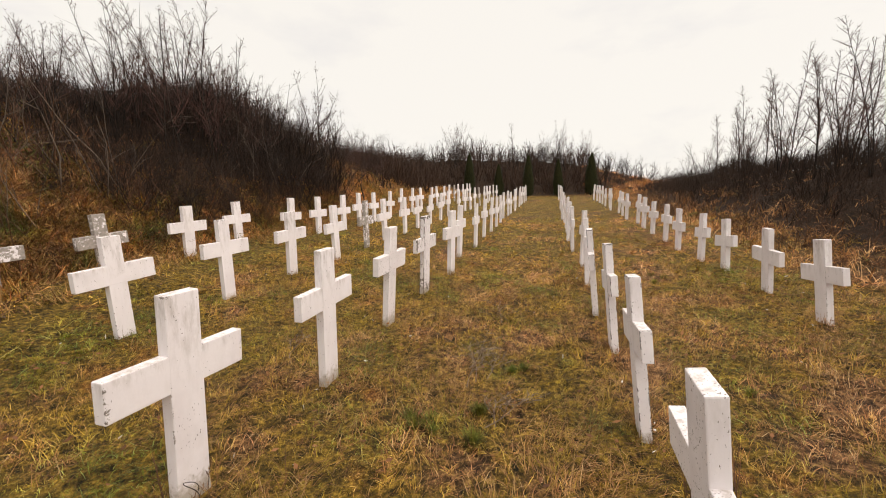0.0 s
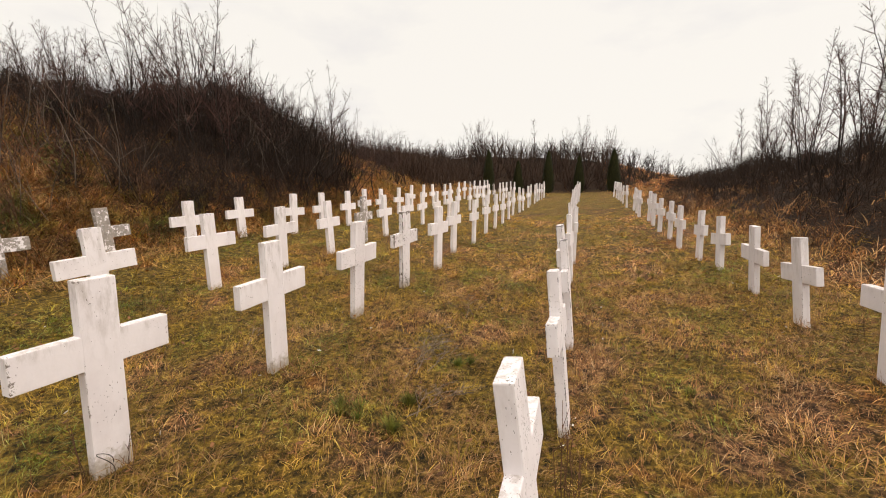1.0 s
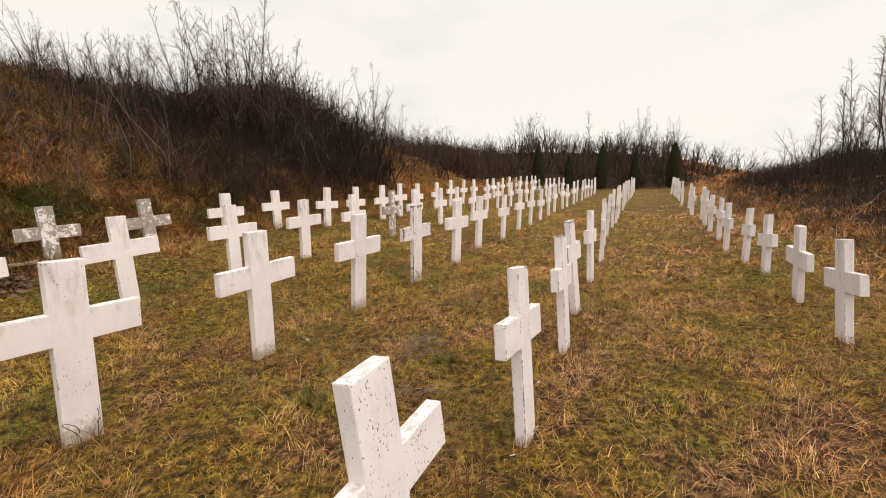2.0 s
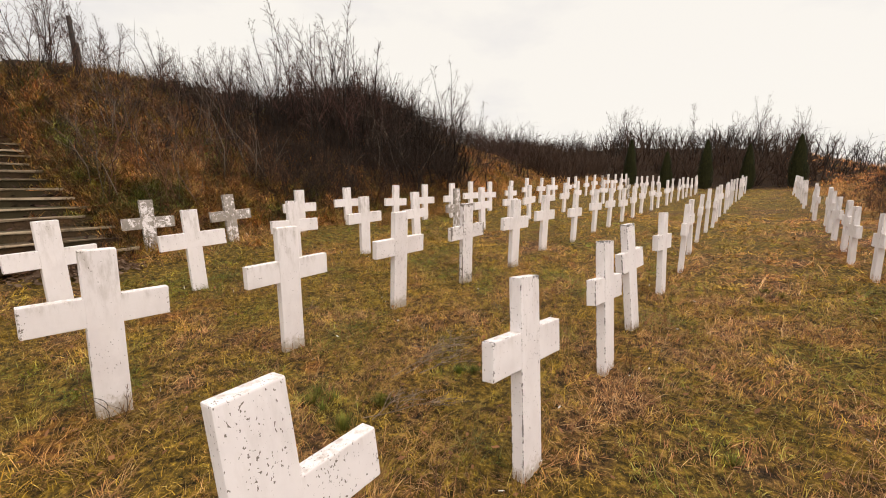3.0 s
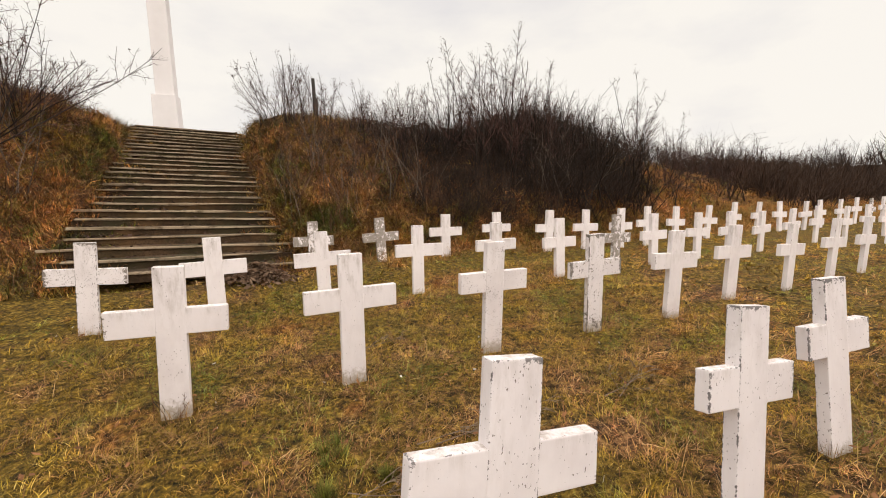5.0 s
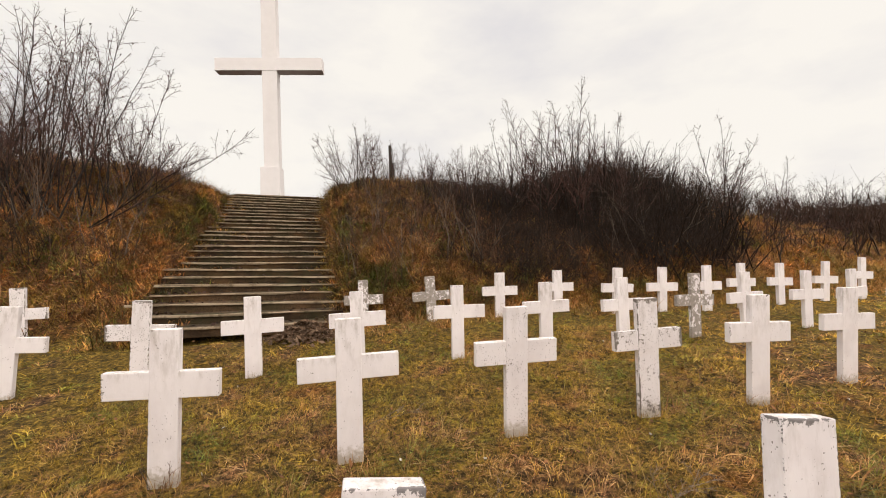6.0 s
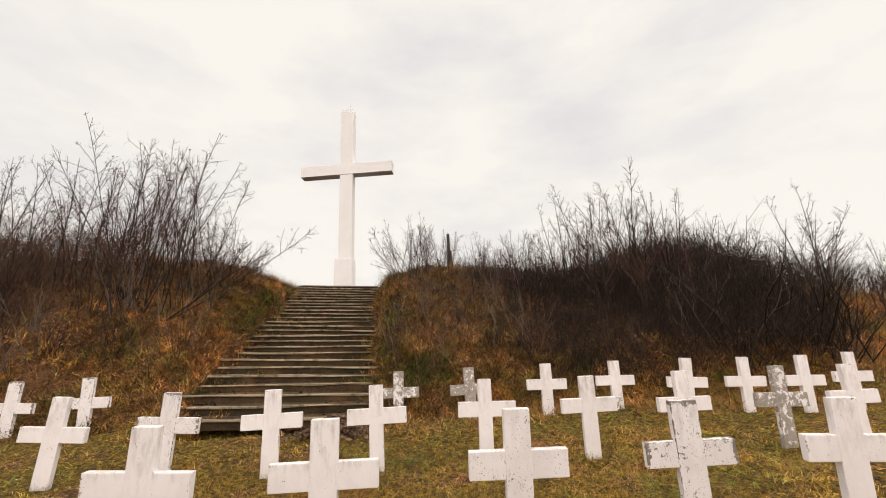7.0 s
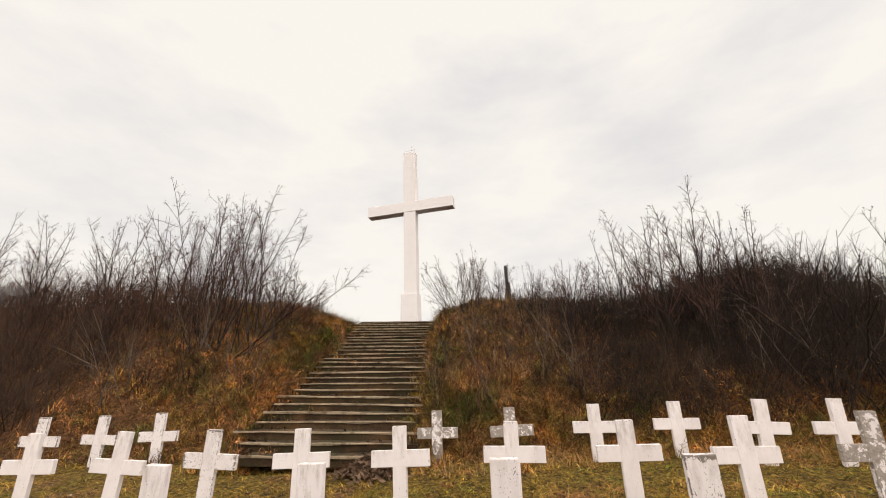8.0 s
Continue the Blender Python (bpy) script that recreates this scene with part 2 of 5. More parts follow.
def blade_material(name, dry, green, share, dark_patch=0.0):
    """Grass: dry straw and green blades, in drifts over the ground, each blade a little different."""
    m, n, l, b = nodes_of(name, 0.7)
    geo = n.new("ShaderNodeNewGeometry")
    pos, rnd = geo.outputs["Position"], geo.outputs["Random Per Island"]
    mid = noise_tex(n, l, pos, 2.1, 6, 0.6)
    big = noise_tex(n, l, pos, 0.55, 4, 0.55)
    sep = n.new("ShaderNodeSeparateXYZ")
    l.new(pos, sep.inputs[0])
    dry_up = math_node(n, l, "ADD", math_node(n, l, "MULTIPLY", math_node(n, l, "MINIMUM", sep.outputs["Y"], 22.0), 0.0015), math_node(n, l, "MULTIPLY", math_node(n, l, "ADD", sep.outputs["X"], 1.0), -0.009))
    small = noise_tex(n, l, pos, 5.5, 5, 0.6)
    field = math_node(n, l, "ADD", math_node(n, l, "MULTIPLY", math_node(n, l, "SUBTRACT", small, 0.5), 0.5), math_node(n, l, "ADD", dry_up, math_node(n, l, "ADD", math_node(n, l, "MULTIPLY", mid, 0.6), math_node(n, l, "MULTIPLY", big, 0.5))))
    pick = math_node(n, l, "ADD", field, math_node(n, l, "MULTIPLY", math_node(n, l, "SUBTRACT", rnd, 0.5), 0.19))
    fac = ramp(n, l, pick, [(share - 0.05, (0, 0, 0)), (share + 0.07, (1, 1, 1))])
    d = ramp(n, l, rnd, dry)
    g = ramp(n, l, rnd, green)
    lush = ramp(n, l, noise_tex(n, l, pos, 1.1, 5, 0.6), [(0.49, (0, 0, 0)), (0.60, (1, 1, 1))])
    g = mix(n, l, lush, g, mix(n, l, 1.0, g, (0.46, 0.80, 0.80), "MULTIPLY"))
    rust = ramp(n, l, noise_tex(n, l, pos, 1.35, 5, 0.6), [(0.55, (0, 0, 0)), (0.66, (0.8, 0.8, 0.8))])
    r = ramp(n, l, rnd, [(0.0, (0.09, 0.030, 0.010)), (0.5, (0.34, 0.15, 0.042)), (1.0, (0.66, 0.38, 0.16))])
    # the same shadowy pockets, painted into the blades
    pocket_shade = ramp(n, l, noise_tex(n, l, pos, 11, 6, 0.78), [(0.37, (0.30, 0.27, 0.23)), (0.5, (1.0, 0.93, 0.83)), (0.64, (1.55, 1.45, 1.25))])
    col = mix(n, l, 1.0, mix(n, l, rust, mix(n, l, fac, d, g), r), pocket_shade, "MULTIPLY")
    # golden gain with distance: brightness of blades seen at a grazing angle, painted in
    far_gain = n.new("ShaderNodeMapRange")
    far_gain.inputs["From Min"].default_value, far_gain.inputs["From Max"].default_value = 3.5, 14.0
    far_gain.inputs["To Max"].default_value = 0.62
    l.new(sep.outputs["Y"], far_gain.inputs["Value"])
    col = mix(n, l, far_gain.outputs[0], col, mix(n, l, 1.0, col, (1.75, 1.55, 1.25), "MULTIPLY"))
    pale = ramp(n, l, noise_tex(n, l, pos, 1.6, 6, 0.62), [(0.42, (0.80, 0.79, 0.76)), (0.52, (1, 1, 1)), (0.62, (1.30, 1.24, 1.22))])
    col = mix(n, l, 1.0, col, pale, "MULTIPLY")
    if dark_patch:
        # dark brown patches at random; dark_patch sets how strong they are
        patch_mask = ramp(n, l, noise_tex(n, l, pos, 1.5, 6, 0.7), [(0.43, (dark_patch, dark_patch, dark_patch)), (0.53, (0, 0, 0))])
        col = mix(n, l, patch_mask, col, (0.030, 0.017, 0.009))
        # highlights and shadows of clods, painted as noise in the colour
        clod_shading = ramp(n, l, noise_tex(n, l, pos, 4.5, 5, 0.6), [(0.41, (0.30, 0.28, 0.26)), (0.5, (1.02, 1, 0.97)), (0.60, (2.0, 1.9, 1.7))])
        col = mix(n, l, 1.0, col, clod_shading, "MULTIPLY")
    l.new(col, b.inputs["Base Color"])
    return m


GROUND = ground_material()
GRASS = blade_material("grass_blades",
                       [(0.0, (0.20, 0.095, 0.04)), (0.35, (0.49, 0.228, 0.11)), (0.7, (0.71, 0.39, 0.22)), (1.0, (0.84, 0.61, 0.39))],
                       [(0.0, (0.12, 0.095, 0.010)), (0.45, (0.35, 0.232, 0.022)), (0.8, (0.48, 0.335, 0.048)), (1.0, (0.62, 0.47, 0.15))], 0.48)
STRAW = blade_material("straw",
                       [(0.0, (0.15, 0.070, 0.028)), (0.4, (0.34, 0.18, 0.075)), (0.8, (0.53, 0.33, 0.16)), (1.0, (0.72, 0.54, 0.34))],
                       [(0.0, (0.07, 0.052, 0.014)), (1.0, (0.38, 0.245, 0.075))], 0.60)
BANK_STRAW = blade_material("bank_straw",
                            [(0.0, (0.06, 0.024, 0.009)), (0.4, (0.50, 0.205, 0.072)), (0.8, (0.76, 0.42, 0.18)), (1.0, (0.90, 0.68, 0.42))],
                            [(0.0, (0.05, 0.042, 0.009)), (1.0, (0.32, 0.235, 0.05))], 0.585, 0.72)
RUSSET = blade_material("russet_tussocks",
                        [(0.0, (0.14, 0.050, 0.016)), (0.4, (0.54, 0.215, 0.070)), (0.8, (0.76, 0.37, 0.14)), (1.0, (0.88, 0.60, 0.32))],
                        [(0.0, (0.08, 0.060, 0.012)), (1.0, (0.40, 0.27, 0.06))], 0.60, 0.3)
MOSS_GREEN = blade_material("bank_moss",
                            [(0.0, (0.12, 0.085, 0.025)), (1.0, (0.50, 0.37, 0.13))],
                            [(0.0, (0.07, 0.075, 0.012)), (1.0, (0.36, 0.32, 0.05))], 0.52)
TUFT_GREEN = blade_material("green_tuft",
                            [(0.0, (0.07, 0.08, 0.014)), (1.0, (0.30, 0.28, 0.06))],
                            [(0.0, (0.06, 0.075, 0.012)), (1.0, (0.24, 0.25, 0.05))], 0.5)


def twig_material(name, dark, light):
    m, n, l, b = nodes_of(name, 0.85)
    geo = n.new("ShaderNodeNewGeometry")
    col = ramp(n, l, geo.outputs["Random Per Island"], [(0.0, dark), (0.75, tuple((p + q) / 2 for p, q in zip(dark, light))), (1.0, light)])
    v = noise_tex(n, l, geo.outputs["Position"], 14, 4)
    l.new(mix(n, l, ramp(n, l, v, [(0.35, (0, 0, 0)), (0.7, (1, 1, 1))]), col, mix(n, l, 0.5, col, light)), b.inputs["Base Color"])
    return m


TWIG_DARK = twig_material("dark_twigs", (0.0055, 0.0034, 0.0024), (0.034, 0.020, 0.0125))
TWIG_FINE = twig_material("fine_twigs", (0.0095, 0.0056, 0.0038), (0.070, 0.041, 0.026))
TWIG_SKY = twig_material("crown_twigs", (0.018, 0.009, 0.0075), (0.125, 0.062, 0.047))
TWIG_GREY = twig_material("grey_brown_twigs", (0.020, 0.013, 0.010), (0.10, 0.068, 0.052))
TWIG_RED = twig_material("russet_twigs", (0.030, 0.014, 0.008), (0.165, 0.080, 0.042))
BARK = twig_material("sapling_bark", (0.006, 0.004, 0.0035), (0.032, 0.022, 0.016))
TWIG_BROWN = twig_material("brown_twigs", (0.016, 0.009, 0.006), (0.085, 0.048, 0.030))
PALE_STALK = twig_material("pale_stalks", (0.045, 0.033, 0.025), (0.19, 0.145, 0.11))
PALE_TWIG = twig_material("dead_branch", (0.045, 0.030, 0.021), (0.30, 0.22, 0.155))


def concrete_material(name, dark, light, moss, nosing=0.0):
    """Old cast concrete with moss; nosing: how pale the front edge is."""
    m, n, l, b = nodes_of(name, 0.9)
    pos = n.new("ShaderNodeNewGeometry").outputs["Position"]
    rnd = n.new("ShaderNodeObjectInfo").outputs["Random"]
    a = noise_tex(n, l, pos, 3.0, 6, 0.65)
    c = ramp(n, l, math_node(n, l, "ADD", math_node(n, l, "MULTIPLY", a, 0.8), math_node(n, l, "MULTIPLY", rnd, 0.2)), [(0.35, dark), (0.7, light)])
    f = noise_tex(n, l, pos, 38, 6, 0.7)
    c = mix(n, l, ramp(n, l, f, [(0.48, (0, 0, 0)), (0.7, (0.75, 0.75, 0.75))]), c, tuple(q * 0.45 for q in dark))
    mo = ramp(n, l, noise_tex(n, l, pos, 1.7, 5, 0.6), [(0.42, (0, 0, 0)), (0.58, (moss, moss, moss))])
    c = mix(n, l, mo, c, (0.040, 0.034, 0.015))
    stain = ramp(n, l, noise_tex(n, l, pos, 1.1, 6, 0.7), [(0.50, (0, 0, 0)), (0.66, (0.7, 0.7, 0.7))])
    c = mix(n, l, stain, c, mix(n, l, 0.5, c, (0.17, 0.085, 0.032)))
    # paler towards the tread's front edge, with a ragged border
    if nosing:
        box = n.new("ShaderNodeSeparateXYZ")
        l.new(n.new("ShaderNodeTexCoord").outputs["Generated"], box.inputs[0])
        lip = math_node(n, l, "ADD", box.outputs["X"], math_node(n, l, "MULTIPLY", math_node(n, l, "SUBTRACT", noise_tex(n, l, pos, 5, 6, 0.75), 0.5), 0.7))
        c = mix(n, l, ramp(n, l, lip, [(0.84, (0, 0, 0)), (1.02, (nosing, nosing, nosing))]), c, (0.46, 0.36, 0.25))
    l.new(c, b.inputs["Base Color"])
    add_bump(n, l, b, f, 0.6, 0.008)
    return m


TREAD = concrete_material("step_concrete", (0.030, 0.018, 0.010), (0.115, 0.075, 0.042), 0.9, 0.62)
# risers a little darker than the treads
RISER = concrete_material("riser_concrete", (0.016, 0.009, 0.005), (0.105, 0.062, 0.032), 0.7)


def plain_material(name, a, c, scale, rough=0.8, metal=0.0):
    m, n, l, b = nodes_of(name, rough)
    co = n.new("ShaderNodeTexCoord").outputs["Object"]
    f = noise_tex(n, l, co, scale, 6, 0.65)
    l.new(ramp(n, l, f, [(0.3, a), (0.7, c)]), b.inputs["Base Color"])
    b.inputs["Metallic"].default_value = metal
    add_bump(n, l, b, f, 0.4, 0.01)
    return m


MONUMENT = plain_material("monument_plaster", (0.735, 0.705, 0.70), (0.775, 0.745, 0.74), 1.3, 0.7)
for node in MONUMENT.node_tree.nodes:
    if node.type == "BSDF_PRINCIPLED":
        node.inputs["Roughness"].default_value = 0.95
        node.inputs["Specular IOR Level"].default_value = 0.1
OLD_WOOD = plain_material("weathered_post", (0.02, 0.018, 0.016), (0.075, 0.066, 0.056), 18)
IRON = plain_material("painted_iron", (0.60, 0.58, 0.56), (0.78, 0.76, 0.73), 20, 0.5)
WIRE = plain_material("rusty_wire", (0.02, 0.016, 0.014), (0.06, 0.045, 0.035), 30, 0.6)
LEAF_DARK = twig_material("withered_leaf", (0.015, 0.008, 0.006), (0.07, 0.035, 0.022))
THUJA = twig_material("thuja_leaf", (0.010, 0.014, 0.004), (0.046, 0.046, 0.013))
LEAF = twig_material("dead_leaf", (0.06, 0.026, 0.012), (0.30, 0.135, 0.055))
HEAP = twig_material("old_leaf_mould", (0.065, 0.040, 0.026), (0.24, 0.155, 0.10))
FLAKE = plain_material("paint_flake", (0.5, 0.47, 0.43), (0.75, 0.72, 0.68), 30)


# ---- building blocks ----
def mesh_of(name, bm, material):
    me = bpy.data.meshes.new(name)
    bm.to_mesh(me)
    bm.free()
    me.materials.append(material)
    return me


def part(name, bm, material, parent, label=""):
    """One mesh object under a thing or under a part."""
    ob = new(name, mesh_of(name, bm, material) if isinstance(bm, bmesh.types.BMesh) else bm)
    ob.parent = parent
    return tagged(ob, label)


def empty(name, m, label, category, group=""):
    ob = new(name)
    ob.empty_display_size = 0.2
    ob.matrix_basis = m
    return tagged(ob, label, category, group)


def raw_mesh(name, verts, faces, material, smooth=False):
    """A mesh from arrays: verts (n, 3), faces (m, 3) or (m, 4)."""
    me = bpy.data.meshes.new(name)
    verts, faces = np.asarray(verts, np.float32), np.asarray(faces, np.int32)
    k = faces.shape[1]
    me.vertices.add(len(verts))
    me.vertices.foreach_set("co", verts.ravel())
    me.loops.add(faces.size)
    me.loops.foreach_set("vertex_index", faces.ravel())
    me.polygons.add(len(faces))
    me.polygons.foreach_set("loop_start", np.arange(len(faces), dtype=np.int32) * k)
    if smooth:
        me.polygons.foreach_set("use_smooth", np.ones(len(faces), bool))
    me.update(calc_edges=True)
    me.materials.append(material)
    return me


def stuff(name, verts, faces, material, label, category):
    return tagged(new(name, raw_mesh(name, verts, faces, material)), label, category, "", "stuff")


def block(sx, sy, sz, cx=0.0, cy=0.0, cz=0.0, bevel=0.006, wobble=0.0, cuts=0, rng=None):
    """A box with worn edges, slightly out of true."""
    bm = bmesh.new()
    bmesh.ops.create_cube(bm, size=1, matrix=Matrix.Translation((cx, cy, cz)) @ Matrix.Diagonal((sx, sy, sz, 1)))
    if cuts:
        bmesh.ops.subdivide_edges(bm, edges=[e for e in bm.edges if e.calc_length() > 0.15], cuts=cuts, use_grid_fill=True)
    if rng and wobble:
        for v in bm.verts:
            v.co += Vector((rng.uniform(-1, 1), rng.uniform(-1, 1), rng.uniform(-1, 1))) * wobble
    if bevel:
        sharp = [e for e in bm.edges if e.calc_face_angle(0) > 0.8]
        bmesh.ops.bevel(bm, geom=sharp, offset=bevel, segments=2, affect="EDGES", profile=0.6)
    return bm


# ---- the ground ----
def build_ground():
    def axis(lo, hi, step, outer):
        inner = np.arange(lo, hi + 1e-6, step)
        out = np.array(outer)
        return np.concatenate([lo - out[::-1], inner, hi + out])
    outer = [0.6, 1.5, 3, 5, 8, 12, 18, 28, 45, 80, 150, 300, 600, 1200, 2400]
    xs = axis(-21, 13, 0.22, outer)
    ys = axis(-12, 45, 0.25, outer)
    xs = np.concatenate([xs[xs < -4.6], np.arange(-4.6, 3.6, 0.075), xs[xs > 3.65]])
    ys = np.concatenate([ys[ys < 0.0], np.arange(0.05, 9.0, 0.08), ys[ys > 9.05]])
    X, Y = np.meshgrid(xs, ys)
    Z = turf_z(X, Y)
    v = np.stack([X.ravel(), Y.ravel(), Z.ravel()], 1)
    w = len(xs)
    i = (np.arange(len(ys) - 1)[:, None] * w + np.arange(w - 1)[None, :]).ravel()
    f = np.stack([i, i + 1, i + 1 + w, i + w], 1)
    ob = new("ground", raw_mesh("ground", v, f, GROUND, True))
    return tagged(ob, "mossy dry winter turf rising to litter-covered banks", "ground", "", "structure")


build_ground()


# ---- stairs up the bank ----
def build_stairs():
    rng = random.Random(4)
    run, rise = (STAIR_X0 - STAIR_X1) / STEPS, (STAIR_Z1 - STAIR_Z0) / STEPS
    stairs = empty("staircase", pose(STAIR_X0, 1.28, STAIR_Z0), "long mossy concrete stairway climbing the earth bank", "stairs")
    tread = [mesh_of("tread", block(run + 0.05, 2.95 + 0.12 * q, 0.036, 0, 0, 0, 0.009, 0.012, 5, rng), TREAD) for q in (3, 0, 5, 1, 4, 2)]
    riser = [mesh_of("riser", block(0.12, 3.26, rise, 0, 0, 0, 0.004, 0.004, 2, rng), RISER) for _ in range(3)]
    for k in range(STEPS):
        x = -run * k
        y = float(stair_mid(STAIR_X0 + x)) - 1.28 + rng.uniform(-0.11, 0.11)
        z = rise * (k + 1)
        r = part("riser", riser[k % 3], RISER, stairs, "dark mossy concrete riser" if k == 0 else "")
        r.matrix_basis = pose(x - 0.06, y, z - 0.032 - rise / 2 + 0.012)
        t = part("tread", tread[k % 6], TREAD, stairs, "worn concrete tread with pale front edge" if k == 0 else "")
        t.matrix_basis = pose(x - run / 2 + 0.02, y, z - 0.016, rng.uniform(-0.6, 0.6), rng.uniform(-1.0, 0.6), rng.uniform(-0.8, 0.8))
    return stairs


build_stairs()


# ---- grave crosses ----
def cross_meshes(seed, material, span=0.71, arm_z=0.578):
    rng = random.Random(seed)
    w = 0.185 + rng.uniform(-0.008, 0.010)
    t = rng.uniform(0.058, 0.068)
    up = block(t, w, 1.16, 0, 0, 0.40, 0.007, 0.0012, 0, rng)
    arm = block(t - 0.003, span + rng.uniform(-0.02, 0.02), 0.168 + rng.uniform(-0.008, 0.008), 0, 0, arm_z + rng.uniform(-0.012, 0.012), 0.007, 0.0015, 0, rng)
    return mesh_of("upright", up, material), mesh_of("crossarm", arm, material)


LABELS = {
    "white": "whitewashed concrete grave cross standing in the grass",
    "chipped": "white concrete grave cross with dark chipped paint",
    "broad": "broad-armed whitewashed concrete grave cross in dry grass",
    "broad_pitted": "broad-armed white grave cross pitted all over",
    "broad_flaked": "broad-armed white grave cross with large dark flakes",
    "small": "narrow-armed whitewashed concrete grave cross in the grass",
    "small_chipped": "narrow-armed white grave cross with chipped paint",
    "worn": "weathered grey grave cross with white paint peeling off",
}
CROSS_KINDS = {"white": [cross_meshes(k, PAINT) for k in range(5)],
               "chipped": [cross_meshes(k + 20, PAINT_FLAKED) for k in range(3)],
               "worn": [cross_meshes(k + 40, PAINT_WORN) for k in range(2)],
               "small": [cross_meshes(k + 60, PAINT, 0.61, 0.645) for k in range(5)],
               "small_chipped": [cross_meshes(k + 70, PAINT_CHIPPED, 0.61, 0.655) for k in range(3)],
               "broad": [cross_meshes(k + 80, PAINT, 0.71, 0.612) for k in range(4)],
               "broad_pitted": [cross_meshes(k + 90, PAINT_PITTED, 0.70, 0.612) for k in range(2)]}
CROSS_KINDS["broad_flaked"] = [cross_meshes(97, PAINT_FLAKED, 0.71, 0.612)]
CROSS_RNG = random.Random(11)
MASTERS = {}


def own_meshes(seed, material, wide, span, below, deep, off):
    """The two pieces of one cross with sizes of its own; below: from its top down to the arm's top."""
    rng = random.Random(seed)
    t = rng.uniform(0.060, 0.066)
    up = block(t, wide, 1.16, 0, 0, 0.40, 0.006, 0.0012, 0, rng)
    arm = block(t - 0.003, span, deep, 0, off, 0.98 - below - deep / 2, 0.006, 0.0015, 0, rng)
    return mesh_of("upright", up, material), mesh_of("crossarm", arm, material)


def grave_cross(x, y, tall=0.96, lean_x=0.0, lean_y=0.0, turn=0.0, kind="white", *shape):
    """lean: degrees towards +x and +y. The arms run along y. shape: its own width, span and so on, where it has them."""
    z = ground_at(x, y)
    m = pose(x, y, z, -lean_y, lean_x, turn) @ Matrix.Translation((0, 0, tall - 0.98))
    k = CROSS_RNG.randrange(len(CROSS_KINDS[kind]))
    if not shape and (kind, k) in MASTERS:
        return copy_thing(MASTERS[kind, k], m)
    thing = empty("grave_cross", m, LABELS[kind], "grave cross", "rows of grave crosses")
    pieces = CROSS_KINDS[kind][k]
    if shape:
        pieces = own_meshes(int(1000 * y) + 17, pieces[0].materials[0], *shape)
    else:
        MASTERS[kind, k] = thing
    for name, me in zip(("upright", "crossarm"), pieces):
        part(name, me, None, thing)
    return thing


# row by row from the nearest: x, y, height, leans, turn, kind; then width, span, top to arm, arm's depth, arm's shift
# first row right of the dividing aisle
AISLE_ROW = [
    (0.518, 1.374, 0.942, -6.2, -2.0, -2.1, "broad_pitted", 0.180, 0.695, 0.276, 0.156, -0.003),
    (0.580, 2.623, 0.952, -5.4, 5.6, -2.9, "small_chipped", 0.190, 0.679, 0.260, 0.176, -0.001),
    (0.615, 3.891, 0.933, -4.8, 5.5, -1.5, "small_chipped", 0.216, 0.647, 0.259, 0.175, 0.007),
    (0.584, 4.891, 0.948, -5.7, -0.7, -6.3, "small_chipped", 0.195, 0.571, 0.246, 0.181, 0.026),
    (0.626, 6.160, 0.927, -2.4, 2.7, -4.8, "small", 0.188, 0.605, 0.249, 0.173, -0.005),
    (0.68, 7.44, 0.92, 1.5, 3, 2, "small"),
    (0.63, 8.95, 0.9, -1.5, 0, 0, "small"),
]
# row by the eastern bank
EAST_ROW = [
    (2.7, 3.58, 0.86, -2, 1, 2, "small"),
    (2.720, 4.778, 0.814, -3.9, 5.5, 0.2, "small", 0.179, 0.630, 0.257, 0.166, -0.009),
    (2.737, 5.893, 0.784, -3.9, -0.4, -1.4, "small", 0.172, 0.675, 0.252, 0.175, 0.013),
    (2.745, 7.131, 0.764, -0.7, 5.4, 0.1, "small", 0.181, 0.638, 0.251, 0.168, -0.001),
    (2.700, 7.987, 0.804, 1.0, 4.0, -0.9, "small", 0.188, 0.580, 0.244, 0.168, 0.002),
    (2.62, 8.95, 0.80, -1, 0.5, 0, "small"),
    (2.68, 10.02, 0.80, 0, 0, 0, "small"),
]
# first row west of the aisle
WEST_ROW = [
    (-1.698, 1.584, 1.012, 2.2, 0.7, -4.7, "broad", 0.177, 0.693, 0.275, 0.178, -0.013),
    (-1.599, 2.776, 1.004, 2.2, -1.4, -1.6, "broad", 0.181, 0.705, 0.262, 0.171, 0.003),
    (-1.599, 4.072, 1.020, 4.3, -1.2, -3.8, "broad_pitted", 0.183, 0.682, 0.267, 0.183, 0.002),
    (-1.553, 5.330, 1.020, 3.6, -2.9, -8.4, "broad_flaked", 0.190, 0.628, 0.273, 0.170, 0.004),
    (-1.421, 6.437, 0.993, 2.2, -0.1, -8.6, "broad", 0.187, 0.628, 0.251, 0.178, -0.001),
    (-1.555, 7.875, 0.985, 2.1, 0.1, -4.9, "broad", 0.201, 0.676, 0.274, 0.168, -0.002),
    (-1.42, 9.1, 0.93, 1.5, 0.9, 0, "broad"),
    (-1.4, 10.4, 0.95, 2, 1, -2, "broad"),
    (-1.33, 11.38, 0.94, 2, 1, 0, "broad"),
]
